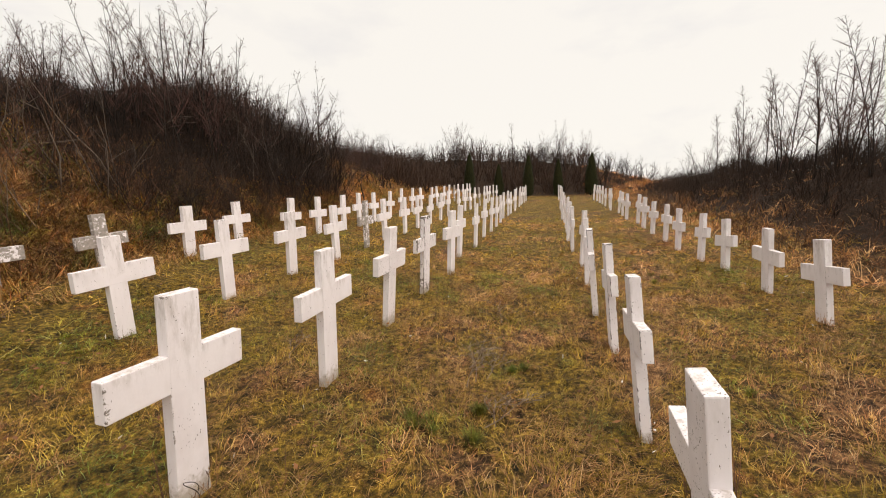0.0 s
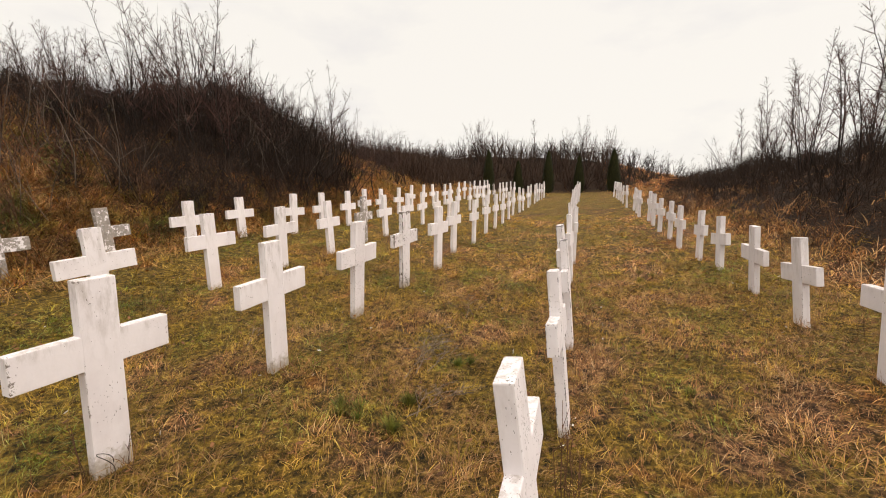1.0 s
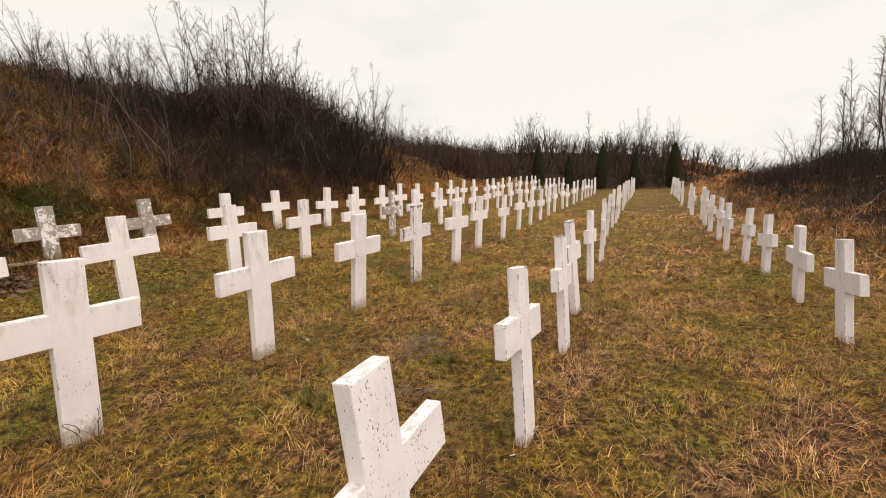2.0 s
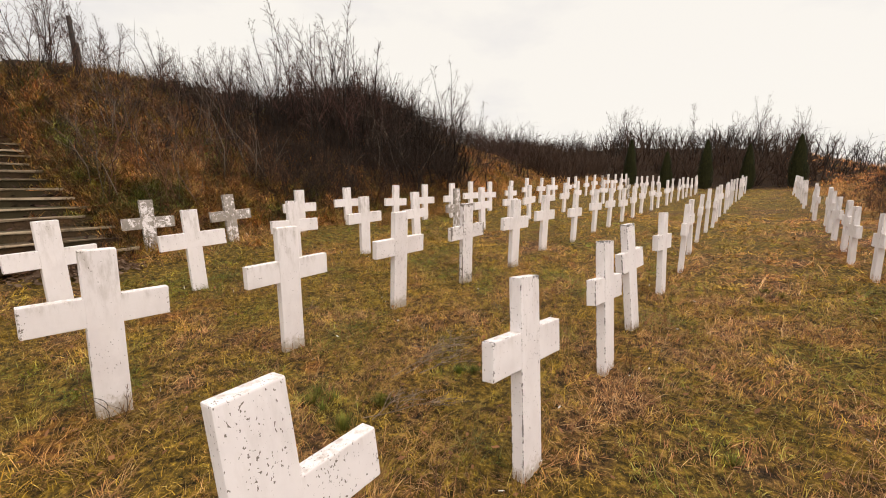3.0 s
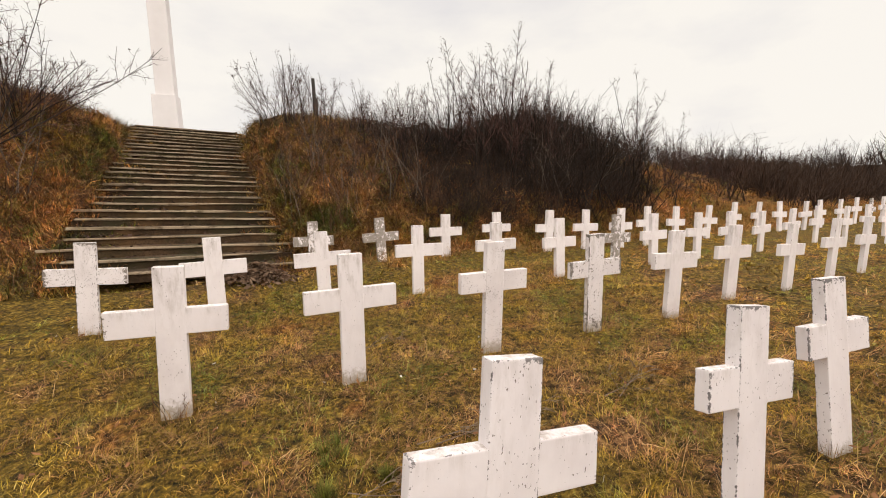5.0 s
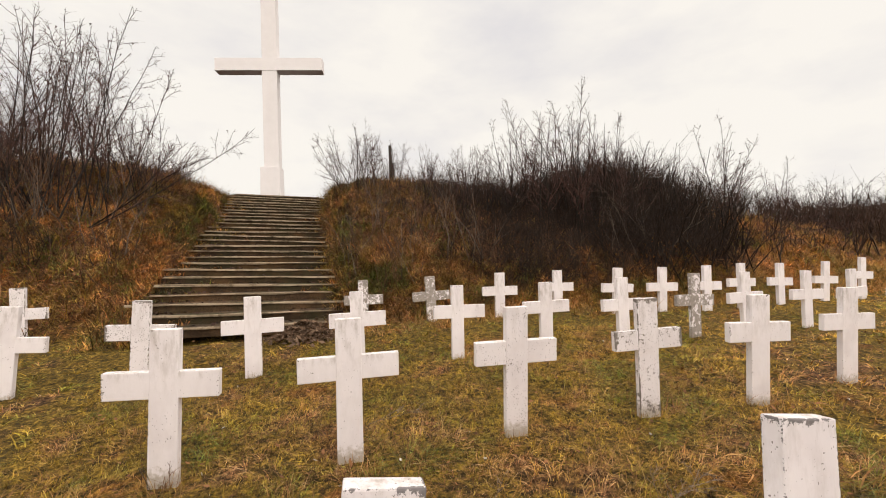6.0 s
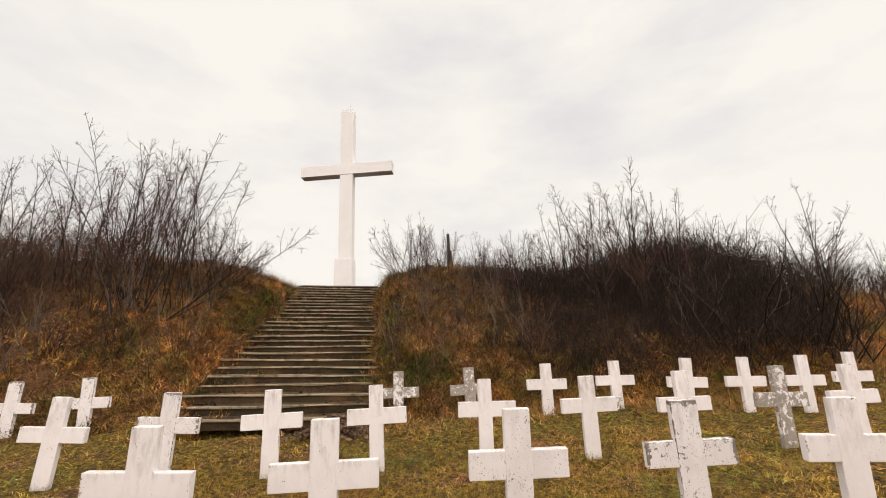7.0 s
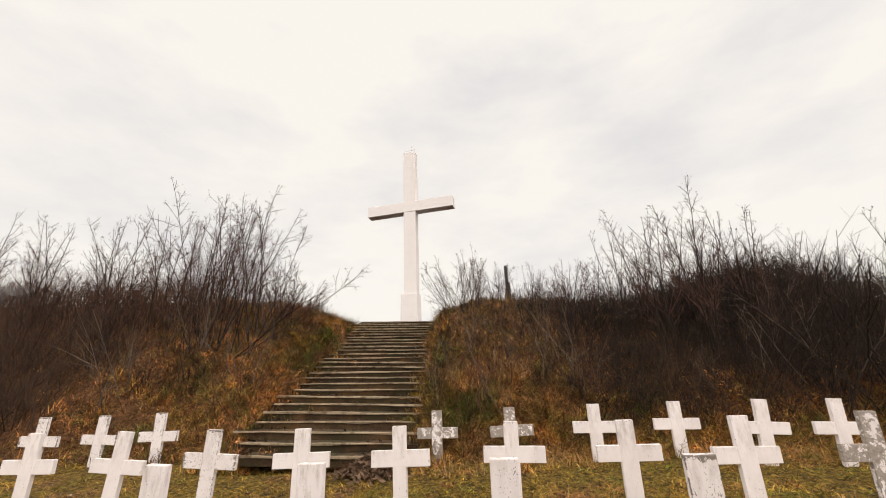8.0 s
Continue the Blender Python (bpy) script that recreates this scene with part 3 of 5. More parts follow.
# second row
SECOND_ROW = [
    (-3.924, 0.618, 0.950, 1.9, 1.8, -0.3, "chipped", 0.180, 0.674, 0.268, 0.173, 0.001),
    (-3.874, 1.802, 0.928, -0.5, -1.9, 2.1, "white", 0.185, 0.680, 0.267, 0.168, 0.003),
    (-3.810, 3.018, 0.933, 0.7, -2.7, -5.2, "white", 0.164, 0.697, 0.260, 0.178, 0.007),
    (-3.752, 4.297, 0.942, -0.4, -0.7, -3.2, "white", 0.167, 0.701, 0.260, 0.174, 0.024),
    (-3.716, 5.589, 0.937, 2.9, -2.1, -2.9, "white", 0.184, 0.694, 0.259, 0.168, 0.007),
    (-3.58, 6.77, 0.95, -1.2, -1, 2, "white"),
    (-3.56, 8.06, 0.96, 0, 0, 0, "worn"),
    (-3.54, 9.09, 0.96, -1, -1.5, 0, "white"),
    (-3.45, 10.3, 0.93, 0, 0, 0, "white"),
    (-3.42, 11.35, 0.92, 1.5, -3, 0, "white"),
    (-3.98, -0.62, 0.95, 0, 2.5, 0, "white"),
    (-4.05, -1.85, 0.95, 0, -1, 0, "white"),
]
# row at the foot of the western bank
BANK_ROW = [
    (-5.911, 3.267, 0.785, -0.3, -1.3, -2.9, "worn", 0.174, 0.676, 0.261, 0.168, 0.009),
    (-5.856, 4.492, 0.820, -1.1, -3.1, 0.8, "worn", 0.183, 0.699, 0.275, 0.168, 0.014),
    (-5.755, 5.797, 0.838, 1.6, -1.2, -5.0, "white", 0.188, 0.687, 0.259, 0.168, 0.003),
    (-5.857, 7.108, 0.818, -1.1, -0.8, -1.2, "white", 0.191, 0.708, 0.253, 0.168, -0.003),
    (-5.3, 8.05, 0.88, 1, 1.5, 0, "white"),
    (-5.22, 9.06, 0.88, 0.5, 0.4, 0, "white"),
    (-5, 9.95, 0.9, 0, 0, 0, "white"),
    (-4.95, 10.8, 0.92, 0, -0.3, 0, "white"),
    (-6.25, -1.78, 0.85, 0.5, -2, 0, "chipped"),
    (-6.3, -2.95, 0.85, 0, 1, 0, "chipped"),
    (-5.95, -3.75, 0.9, 0, 0, 0, "chipped"),
]
NEAR = AISLE_ROW + EAST_ROW + WEST_ROW + SECOND_ROW + BANK_ROW
for row in NEAR:
    grave_cross(*row)

# the rest of each row to the far end: y to start from, x there and x at y = 27
for y0, x0, x1, step in ((10.2, 0.66, 1.18, 1.22), (11.1, 2.70, 3.10, 1.18), (12.6, -1.36, -0.85, 1.19), (12.5, -3.35, -2.72, 1.19), (11.95, -4.90, -4.55, 1.19)):
    y = y0
    while y < 27.6:
        x = x0 + (x1 - x0) * (y - y0) / (27 - y0)
        kind = "small" if x0 > 0 else "worn" if CROSS_RNG.random() < 0.05 and x0 < -2 else "white"
        grave_cross(x + CROSS_RNG.uniform(-0.07, 0.07), y + CROSS_RNG.uniform(-0.1, 0.1), CROSS_RNG.uniform(0.86, 0.96) - (0.07 if x0 > 2 else 0),
                    CROSS_RNG.gauss(0, 1.8), CROSS_RNG.gauss(0, 2.2), CROSS_RNG.gauss(0, 2.5), kind)
        y += step


# ---- the monument on the hill ----
def build_monument():
    x, y = -38.0, -1.62
    z = ground_at(x, y) - 0.1
    rng = random.Random(3)
    mon = empty("monument_cross", pose(x, y, z, 1.9, 0, -11.5), "tall white plastered monument cross on the hilltop", "monument")
    top, step = 26.2 - z, 10.33 - z
    part("shaft", block(0.92, 1.30, top - step + 0.5, 0, 0, (top + step - 0.5) / 2, 0.03, 0.004, 3, rng), MONUMENT, mon)
    part("crossarm", block(0.98, 9.35, 1.15, 0.003, -0.03, 19.65 - z, 0.03, 0.004, 3, rng), MONUMENT, mon)
    ped = block(1.28, 1.66, step, 0, -0.09, step / 2, 0.05, 0.006, 3, rng)
    for v in ped.verts:
        v.co.y *= 1.0 + 0.10 * (1 - v.co.z / step)
        v.co.x *= 1.0 + 0.08 * (1 - v.co.z / step)
    part("pedestal", ped, MONUMENT, mon, "slightly tapered plastered pedestal")
    def rod(a, c, r):
        bm = bmesh.new()
        d = Vector(c) - Vector(a)
        bmesh.ops.create_cone(bm, cap_ends=True, segments=6, radius1=r, radius2=r * 0.8, depth=d.length,
                              matrix=Matrix.Translation((Vector(a) + Vector(c)) / 2) @ d.to_track_quat("Z", "Y").to_matrix().to_4x4())
        return bm
    for dx, dy, h in ((0.36, -0.56, 0.5), (0.36, 0.60, 0.4), (-0.36, -0.56, 0.5), (-0.36, 0.60, 0.4), (0.0, 0.15, 1.15), (0.0, -0.25, 0.6)):
        part("lightning_rod", rod((dx, dy, top - 0.02), (dx, dy + 0.05, top + h), 0.022), IRON, mon)
    for dx in (0.36, -0.36):
        part("top_rail", rod((dx, -0.56, top + 0.28), (dx, 0.62, top + 0.26), 0.022), IRON, mon)
    return mon


build_monument()


# ---- twigs, shrubs and trees ----
def prisms(p0, p1, r0, r1):
    """Three-sided tapering sticks from arrays of ends and radii; the finest end in a point."""
    p0, p1 = np.asarray(p0, float), np.asarray(p1, float)
    r0, r1 = np.asarray(r0, float)[:, None], np.asarray(r1, float)[:, None]
    d = p1 - p0
    d /= np.linalg.norm(d, axis=1, keepdims=True) + 1e-9
    ref = np.where(np.abs(d[:, 2:3]) > 0.9, np.array([[1.0, 0, 0]]), np.array([[0, 0, 1.0]]))
    a = np.cross(d, ref)
    a /= np.linalg.norm(a, axis=1, keepdims=True) + 1e-9
    c = np.cross(d, a)
    ring = lambda p, r: [p + r * (np.cos(2.0944 * k) * a + np.sin(2.0944 * k) * c) for k in range(3)]
    tip = r1[:, 0] <= 0
    stick = ~tip
    low, high = np.stack(ring(p0, r0), 1), np.stack(ring(p1, r1), 1)
    v = [np.concatenate([low[stick], high[stick]], 1).reshape(-1, 3), np.concatenate([low[tip], p1[tip][:, None]], 1).reshape(-1, 3)]
    i = (np.arange(stick.sum()) * 6)[:, None]
    j = (np.arange(tip.sum()) * 4 + stick.sum() * 6)[:, None]
    f = []
    for k in range(3):
        m = (k + 1) % 3
        f += [i + np.array([[k, m, m + 3]]), i + np.array([[k, m + 3, k + 3]]), j + np.array([[k, m, 3]])]
    return np.concatenate(v), np.concatenate(f)


def grow(rng, start, way, length, radius, depth, out, kids=(3, 5), wander=0.28, pieces=3, spread=(25, 55), up=0.12, lo=0.25, reach=1.0):
    """A bare branch and its side branches, as sticks (p0, p1, r0, r1, depth)."""
    p, d = Vector(start), Vector(way).normalized()
    pts = [(p.copy(), radius)]
    for k in range(pieces):
        d = (d + Vector((rng.gauss(0, wander), rng.gauss(0, wander), rng.gauss(0, wander * 0.6) + up))).normalized()
        p = p + d * (length / pieces)
        pts.append((p.copy(), 0.0 if depth <= 0 and k == pieces - 1 else radius * (1 - (0.72 if reach == 1 else 0.9) * (k + 1) / pieces)))
    for (q0, a), (q1, b) in zip(pts, pts[1:]):
        out.append((*q0, *q1, a, b, depth))
    if depth <= 0:
        return
    for _ in range(rng.randint(*kids)):
        s = rng.uniform(lo, 0.97 if reach == 1 else 0.93) * pieces
        k = min(int(s), pieces - 1)
        q = pts[k][0].lerp(pts[k + 1][0], s - k)
        r = pts[k][1] * 0.6
        axis = Vector((rng.gauss(0, 1), rng.gauss(0, 1), rng.gauss(0, 1)))
        seg = (pts[k + 1][0] - pts[k][0]).normalized()
        side = seg.cross(axis).normalized()
        ang = radians(rng.uniform(*spread))
        nd = seg * math.cos(ang) + side * math.sin(ang)
        grow(rng, q, nd, reach * length * rng.uniform(0.28, 0.58) * (1.15 - 0.45 * s / pieces), r, depth - 1, out, (1, 2) if reach < 1 else kids, wander, max(2, pieces - 3) if reach < 1 else max(1, pieces - 1), spread, up, 0.2)


def shrub_template(seed, tall, stems, twig=0.009, depth=2, kids=(3, 5)):
    rng = random.Random(seed)
    out = []
    for _ in range(stems):
        a, t = rng.uniform(0, 2 * math.pi), rng.uniform(0.0, 0.75)
        way = (math.cos(a) * t, math.sin(a) * t, 1)
        grow(rng, (rng.gauss(0, 0.16), rng.gauss(0, 0.16), -0.05), way, tall * rng.uniform(0.6, 1.1), twig * rng.uniform(0.7, 1.3), depth, out, kids, 0.2, 3, (20, 60), 0.05)
    return np.array(out)


def scatter_brush(name, spots, templates, material, label, thick=1.0):
    """spots: (x, y, size) rows. One mesh of many shrubs."""
    rng = np.random.default_rng(len(spots))
    P0, P1, R0, R1 = [], [], [], []
    for x, y, size in spots:
        t = templates[rng.integers(len(templates))]
        a = rng.uniform(0, 2 * np.pi)
        ca, sa = np.cos(a), np.sin(a)
        rot = np.array([[ca, -sa, 0], [sa, ca, 0], [0, 0, 1]])
        o = np.array([x, y, ground_at(x, y)])
        P0.append(t[:, 0:3] @ rot.T * size + o)
        P1.append(t[:, 3:6] @ rot.T * size + o)
        R0.append(np.maximum(t[:, 6] * size, 0.0022) * thick)
        R1.append(np.where(t[:, 7] > 0, np.maximum(t[:, 7] * size, 0.0014), 0) * thick)
    v, f = prisms(np.concatenate(P0), np.concatenate(P1), np.concatenate(R0), np.concatenate(R1))
    return stuff(name, v, f, material, label, "undergrowth")


def spots_in(seed, count, x_lo, x_hi, y_lo, y_hi, size, keep):
    rng = np.random.default_rng(seed)
    rows = []
    while len(rows) < count:
        x, y = rng.uniform(x_lo, x_hi), rng.uniform(y_lo, y_hi)
        if rng.random() < keep(x, y):
            rows.append((x, y, rng.uniform(*size) * float(np.interp(x, [-12, -8, 0], [0.72, 1.08, 1.0]) * (stature(x, y) if x < -6 and y > 3 else 1.0))))
    return rows


THICKET = [shrub_template(s, 1.25, 9, 0.010, 2, (2, 4)) for s in range(7)]
LOOSE = [shrub_template(s + 30, 1.35, 6, 0.008, 2, (2, 4)) for s in range(5)]
SHOOTS = [shrub_template(s + 60, 1.7, 4, 0.009, 1, (3, 6)) for s in range(5)]


def west_keep(x, y):
    """Bare bank by the stairs, thicket further on, a lighter gap towards its end."""
    grown = float(ease(-0.9, 0.8, y - 6.45 - 0.13 * (x + 7) + 0.5 * ripple(x, y, 1.7)))
    gap = 1 - 0.93 * float(ease(12.8, 13.6, y) * (1 - ease(20.3, 21.6, y)) * ease(-11.2, -10.4, x))
    return grown * gap * (1.0 if x < -6.9 else 0.5)


def stature(x, y):
    """How tall the western thicket stands: low beside the stairs, taller further on, uneven."""
    return np.interp(y, [4, 6.5, 9, 10.5, 12, 16, 40], [0.45, 0.45, 0.56, 0.85, 1.15, 1.05, 1.0]) * (1 + 0.3 * ripple(x, y, 1.3))


def patchy(x, y):
    return 0.75 + 0.5 * float(ripple(x, y, 5.0))


COARSE = [shrub_template(s + 90, 1.3, 7, 0.013, 2, (2, 3)) for s in range(6)]
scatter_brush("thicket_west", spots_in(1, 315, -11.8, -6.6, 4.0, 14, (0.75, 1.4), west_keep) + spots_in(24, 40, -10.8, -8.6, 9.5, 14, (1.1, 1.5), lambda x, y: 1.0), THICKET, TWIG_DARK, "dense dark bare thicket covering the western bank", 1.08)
scatter_brush("thicket_northwest", spots_in(11, 270, -11.6, -6.4, 13.5, 31.5, (0.65, 1.35), west_keep), COARSE, TWIG_BROWN, "dark bare thicket on the far western bank", 1.6)
scatter_brush("thicket_southwest", spots_in(2, 250, -13.2, -7.2, -16, -1.6, (0.65, 1.35), lambda x, y: float(ease(-4.0, -6.6, y + 0.15 * (x + 12)))), COARSE, TWIG_BROWN, "russet bare thicket on the bank beside the stairs", 0.95)
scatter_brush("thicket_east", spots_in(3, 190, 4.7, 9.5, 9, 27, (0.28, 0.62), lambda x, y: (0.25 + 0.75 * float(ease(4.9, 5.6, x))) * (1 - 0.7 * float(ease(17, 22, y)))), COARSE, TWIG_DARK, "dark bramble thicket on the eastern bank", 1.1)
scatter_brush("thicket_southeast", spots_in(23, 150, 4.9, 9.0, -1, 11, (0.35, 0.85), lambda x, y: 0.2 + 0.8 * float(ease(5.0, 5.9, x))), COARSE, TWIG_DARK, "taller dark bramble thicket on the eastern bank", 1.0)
scatter_brush("thicket_north", spots_in(4, 210, -20, 9, 32.4, 40, (0.7, 1.7), lambda x, y: 1.0 - 0.88 * float(ease(3.8, 5.5, x))), COARSE, TWIG_BROWN, "dark bare hedge and scrub behind the field", 2.2)
scatter_brush("crest_scrub", spots_in(5, 180, -14.5, -9.6, -16, 32, (0.7, 1.25), lambda x, y: 0.0 if -1.6 < y < 3.1 or (y < 7 and x > -11.8) else patchy(x, y) * (0.35 if 0 < y < 8 else 1.0)) + spots_in(18, 70, -12.8, -9.5, -16, -3.2, (0.9, 1.5), lambda x, y: 1.0), LOOSE, BARK, "thin bare shoots along the top of the bank", 1.1)
scatter_brush("crest_shoots", spots_in(6, 210, -13.5, -7.6, -16, 33, (0.8, 1.5), lambda x, y: 0.0 if -2.0 < y < 3.2 or (y < 6.5 and x > -11.5) else patchy(x, y) * (0.7 if 0 < y < 7 else 1.0) * (0.1 if 13.2 < y < 20.5 and x > -10.4 else 1.0)), SHOOTS, BARK, "tall thin leafless shoots standing out of the thicket", 1.0)
scatter_brush("crest_saplings", spots_in(26, 64, -12.2, -8.8, 5.2, 10.5, (1.3, 2.3), lambda x, y: 0.5 + 0.5 * float(ripple(x, y, 2.0))), SHOOTS, BARK, "thin dark leafless saplings along the thicket's top", 1.1)
scatter_brush("east_shoots", spots_in(7, 120, 6.2, 10.5, 2, 34, (0.5, 1.0), lambda x, y: patchy(x, y) * (1 - 0.6 * float(ease(18, 24, y)))), SHOOTS, BARK, "tall thin leafless shoots on the eastern bank", 1.4)
scatter_brush("north_shoots", spots_in(8, 170, -20, 9, 35, 43, (0.8, 1.4), lambda x, y: patchy(x, y)), SHOOTS, BARK, "thin leafless shoots above the far hedge", 2.4)
scatter_brush("bank_saplings", spots_in(9, 52, -13.5, -6.8, 2.9, 7.0, (0.8, 1.9), lambda x, y: 1.0 if abs(y - 1.2) > 1.9 else 0.0) + spots_in(10, 22, -14, -7.4, -3.8, -0.8, (0.4, 0.9), lambda x, y: 1.0), SHOOTS, TWIG_RED, "thin bare saplings and stalks on the grassy bank", 1.4)
scatter_brush("pale_stalks", spots_in(14, 6, -9.0, -6.6, 6.0, 13, (0.9, 1.5), lambda x, y: 1.0) + spots_in(15, 8, -11.5, -7.6, -12, -3.0, (0.7, 1.3), lambda x, y: 1.0), SHOOTS, PALE_STALK, "pale dead stalks and brambles showing in the dark thicket", 1.1)
scatter_brush("pale_saplings", spots_in(33, 11, -9.8, -6.8, 3.0, 6.3, (1.5, 2.6), lambda x, y: 1.0) + spots_in(34, 7, -9.6, -7.6, -4.6, -1.2, (0.7, 1.2), lambda x, y: 1.0), SHOOTS, PALE_STALK, "slender pale bare saplings standing on the grassy bank", 1.0)
scatter_brush("verge_brush", spots_in(16, 90, 3.5, 5.2, 0.5, 22, (0.18, 0.5), lambda x, y: float(ease(3.3, 4.4, x)) * (0.6 + 0.4 * float(ripple(x, y, 2.0)))), LOOSE, TWIG_RED, "low dead weeds and brambles along the eastern verge", 1.2)
scatter_brush("bank_scrub", spots_in(12, 26, -12.8, -7.4, 2.9, 6.4, (0.25, 0.8), lambda x, y: float(ripple(x, y, 3.0) > -0.05)) + spots_in(17, 26, -13.2, -9.8, 2.75, 6.6, (0.35, 0.75), lambda x, y: float(ease(-9.4, -10.6, x)) * (0.6 + 0.4 * float(ripple(x, y, 1.8)))) + spots_in(28, 26, -11.9, -8.7, 3.1, 4.7, (0.4, 0.75), lambda x, y: 1.0) + spots_in(13, 24, -13.5, -8.0, -4.2, -0.8, (0.25, 0.7), lambda x, y: float(ripple(x + 2, y, 3.0) > 0.0)), THICKET, TWIG_DARK, "low dark scrub in patches on the grassy bank", 1.3)


def fine_twigs(name, seed, n, x_lo, x_hi, y_lo, y_hi, keep, tall, material, label):
    """The finest shoots of a thicket, too many and thin to tell apart: slivers at all heights, most of them rising."""
    rng = np.random.default_rng(seed)
    x, y = rng.uniform(x_lo, x_hi, n), rng.uniform(y_lo, y_hi, n)
    ok = rng.random(n) < np.array([keep(p, q) for p, q in zip(x, y)])
    x, y = x[ok], y[ok]
    n = len(x)
    top = tall * (0.75 + 0.3 * ripple(x, y, 3.1)) * np.where((x < -6) & (y > 3), stature(x, y), 1.0)
    o = np.stack([x, y, land_z(x, y) + top * rng.random(n) ** 0.8], 1)
    a, t = rng.uniform(0, 2 * np.pi, n), rng.normal(0.95, 0.35, n)
    d = np.stack([np.cos(a) * np.cos(t), np.sin(a) * np.cos(t), np.sin(t)], 1)
    b = rng.uniform(0, 2 * np.pi, n)
    side = np.stack([np.cos(b), np.sin(b), 0 * b], 1) * rng.uniform(0.0022, 0.0045, (n, 1))
    v = np.stack([o - side, o + side, o + d * rng.uniform(0.25, 0.7, (n, 1)) * np.clip(top / tall, 0.45, 1)[:, None]], 1).reshape(-1, 3)
    stuff(name, v, np.arange(3 * n).reshape(-1, 3), material, label, "undergrowth")


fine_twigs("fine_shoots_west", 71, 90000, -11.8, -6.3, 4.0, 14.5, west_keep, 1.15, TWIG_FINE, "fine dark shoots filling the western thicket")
fine_twigs("fine_shoots_northwest", 72, 30000, -11.6, -6.4, 14, 31, west_keep, 1.1, TWIG_BROWN, "fine brown shoots of the far western thicket")
fine_twigs("tall_shoots_southwest", 75, 34000, -12.9, -8.6, -15, -2.0, lambda x, y: float(ease(-2.0, -4.2, y)) * (0.55 + 0.45 * float(ripple(x, y, 1.9))), 2.2, TWIG_RED, "thin russet twigs standing over the thicket by the stairs")
fine_twigs("fine_shoots_crest", 76, 26000, -13.4, -9.4, 3.4, 31, lambda x, y: 0.6 + 0.4 * float(ripple(x, y, 2.2)), 1.25, TWIG_GREY, "thin grey-brown twigs along the crest of the bank")
fine_twigs("fine_shoots_southwest", 73, 60000, -13.2, -6.8, -15, -1.8, lambda x, y: float(ease(-4.0, -6.6, y + 0.15 * (x + 12) + 0.4 * ripple(x, y, 1.4))), 1.05, TWIG_FINE, "fine russet shoots filling the thicket by the stairs")
fine_twigs("fine_shoots_bank", 77, 9000, -12.6, -7.4, 2.9, 6.6, lambda x, y: float(ease(-0.1, 0.5, ripple(x, y, 1.5))), 0.55, TWIG_FINE, "fine dark weeds and shoots in hollows of the grassy bank")
fine_twigs("fine_shoots_east", 74, 50000, 4.9, 9.0, 0.5, 26, lambda x, y: float(ease(4.9, 5.8, x)), 0.6, TWIG_FINE, "fine dark shoots of the eastern brambles")


def stick_run(rng, start, way, length, r0, r1, pieces, wander, lift):
    """A slightly wavering stick in pieces: its points, with their radii."""
    p, d = Vector(start), Vector(way).normalized()
    pts = [(p.copy(), r0)]
    for k in range(pieces):
        d = (d + Vector((rng.gauss(0, wander), rng.gauss(0, wander), rng.gauss(0, wander) + lift))).normalized()
        p = p + d * (length / pieces)
        pts.append((p.copy(), r0 + (r1 - r0) * (k + 1) / pieces))
    return pts


def fork(rng, pts, s, angle):
    """Where a side shoot leaves a stick at its share s, which way, and the stick's radius there."""
    k = min(int(s * (len(pts) - 1)), len(pts) - 2)
    q = pts[k][0].lerp(pts[k + 1][0], s * (len(pts) - 1) - k)
    seg = (pts[k + 1][0] - pts[k][0]).normalized()
    side = seg.cross(Vector((rng.gauss(0, 1), rng.gauss(0, 1), rng.gauss(0, 1)))).normalized()
    a = radians(angle)
    return q, seg * math.cos(a) + side * math.sin(a), pts[k][1]


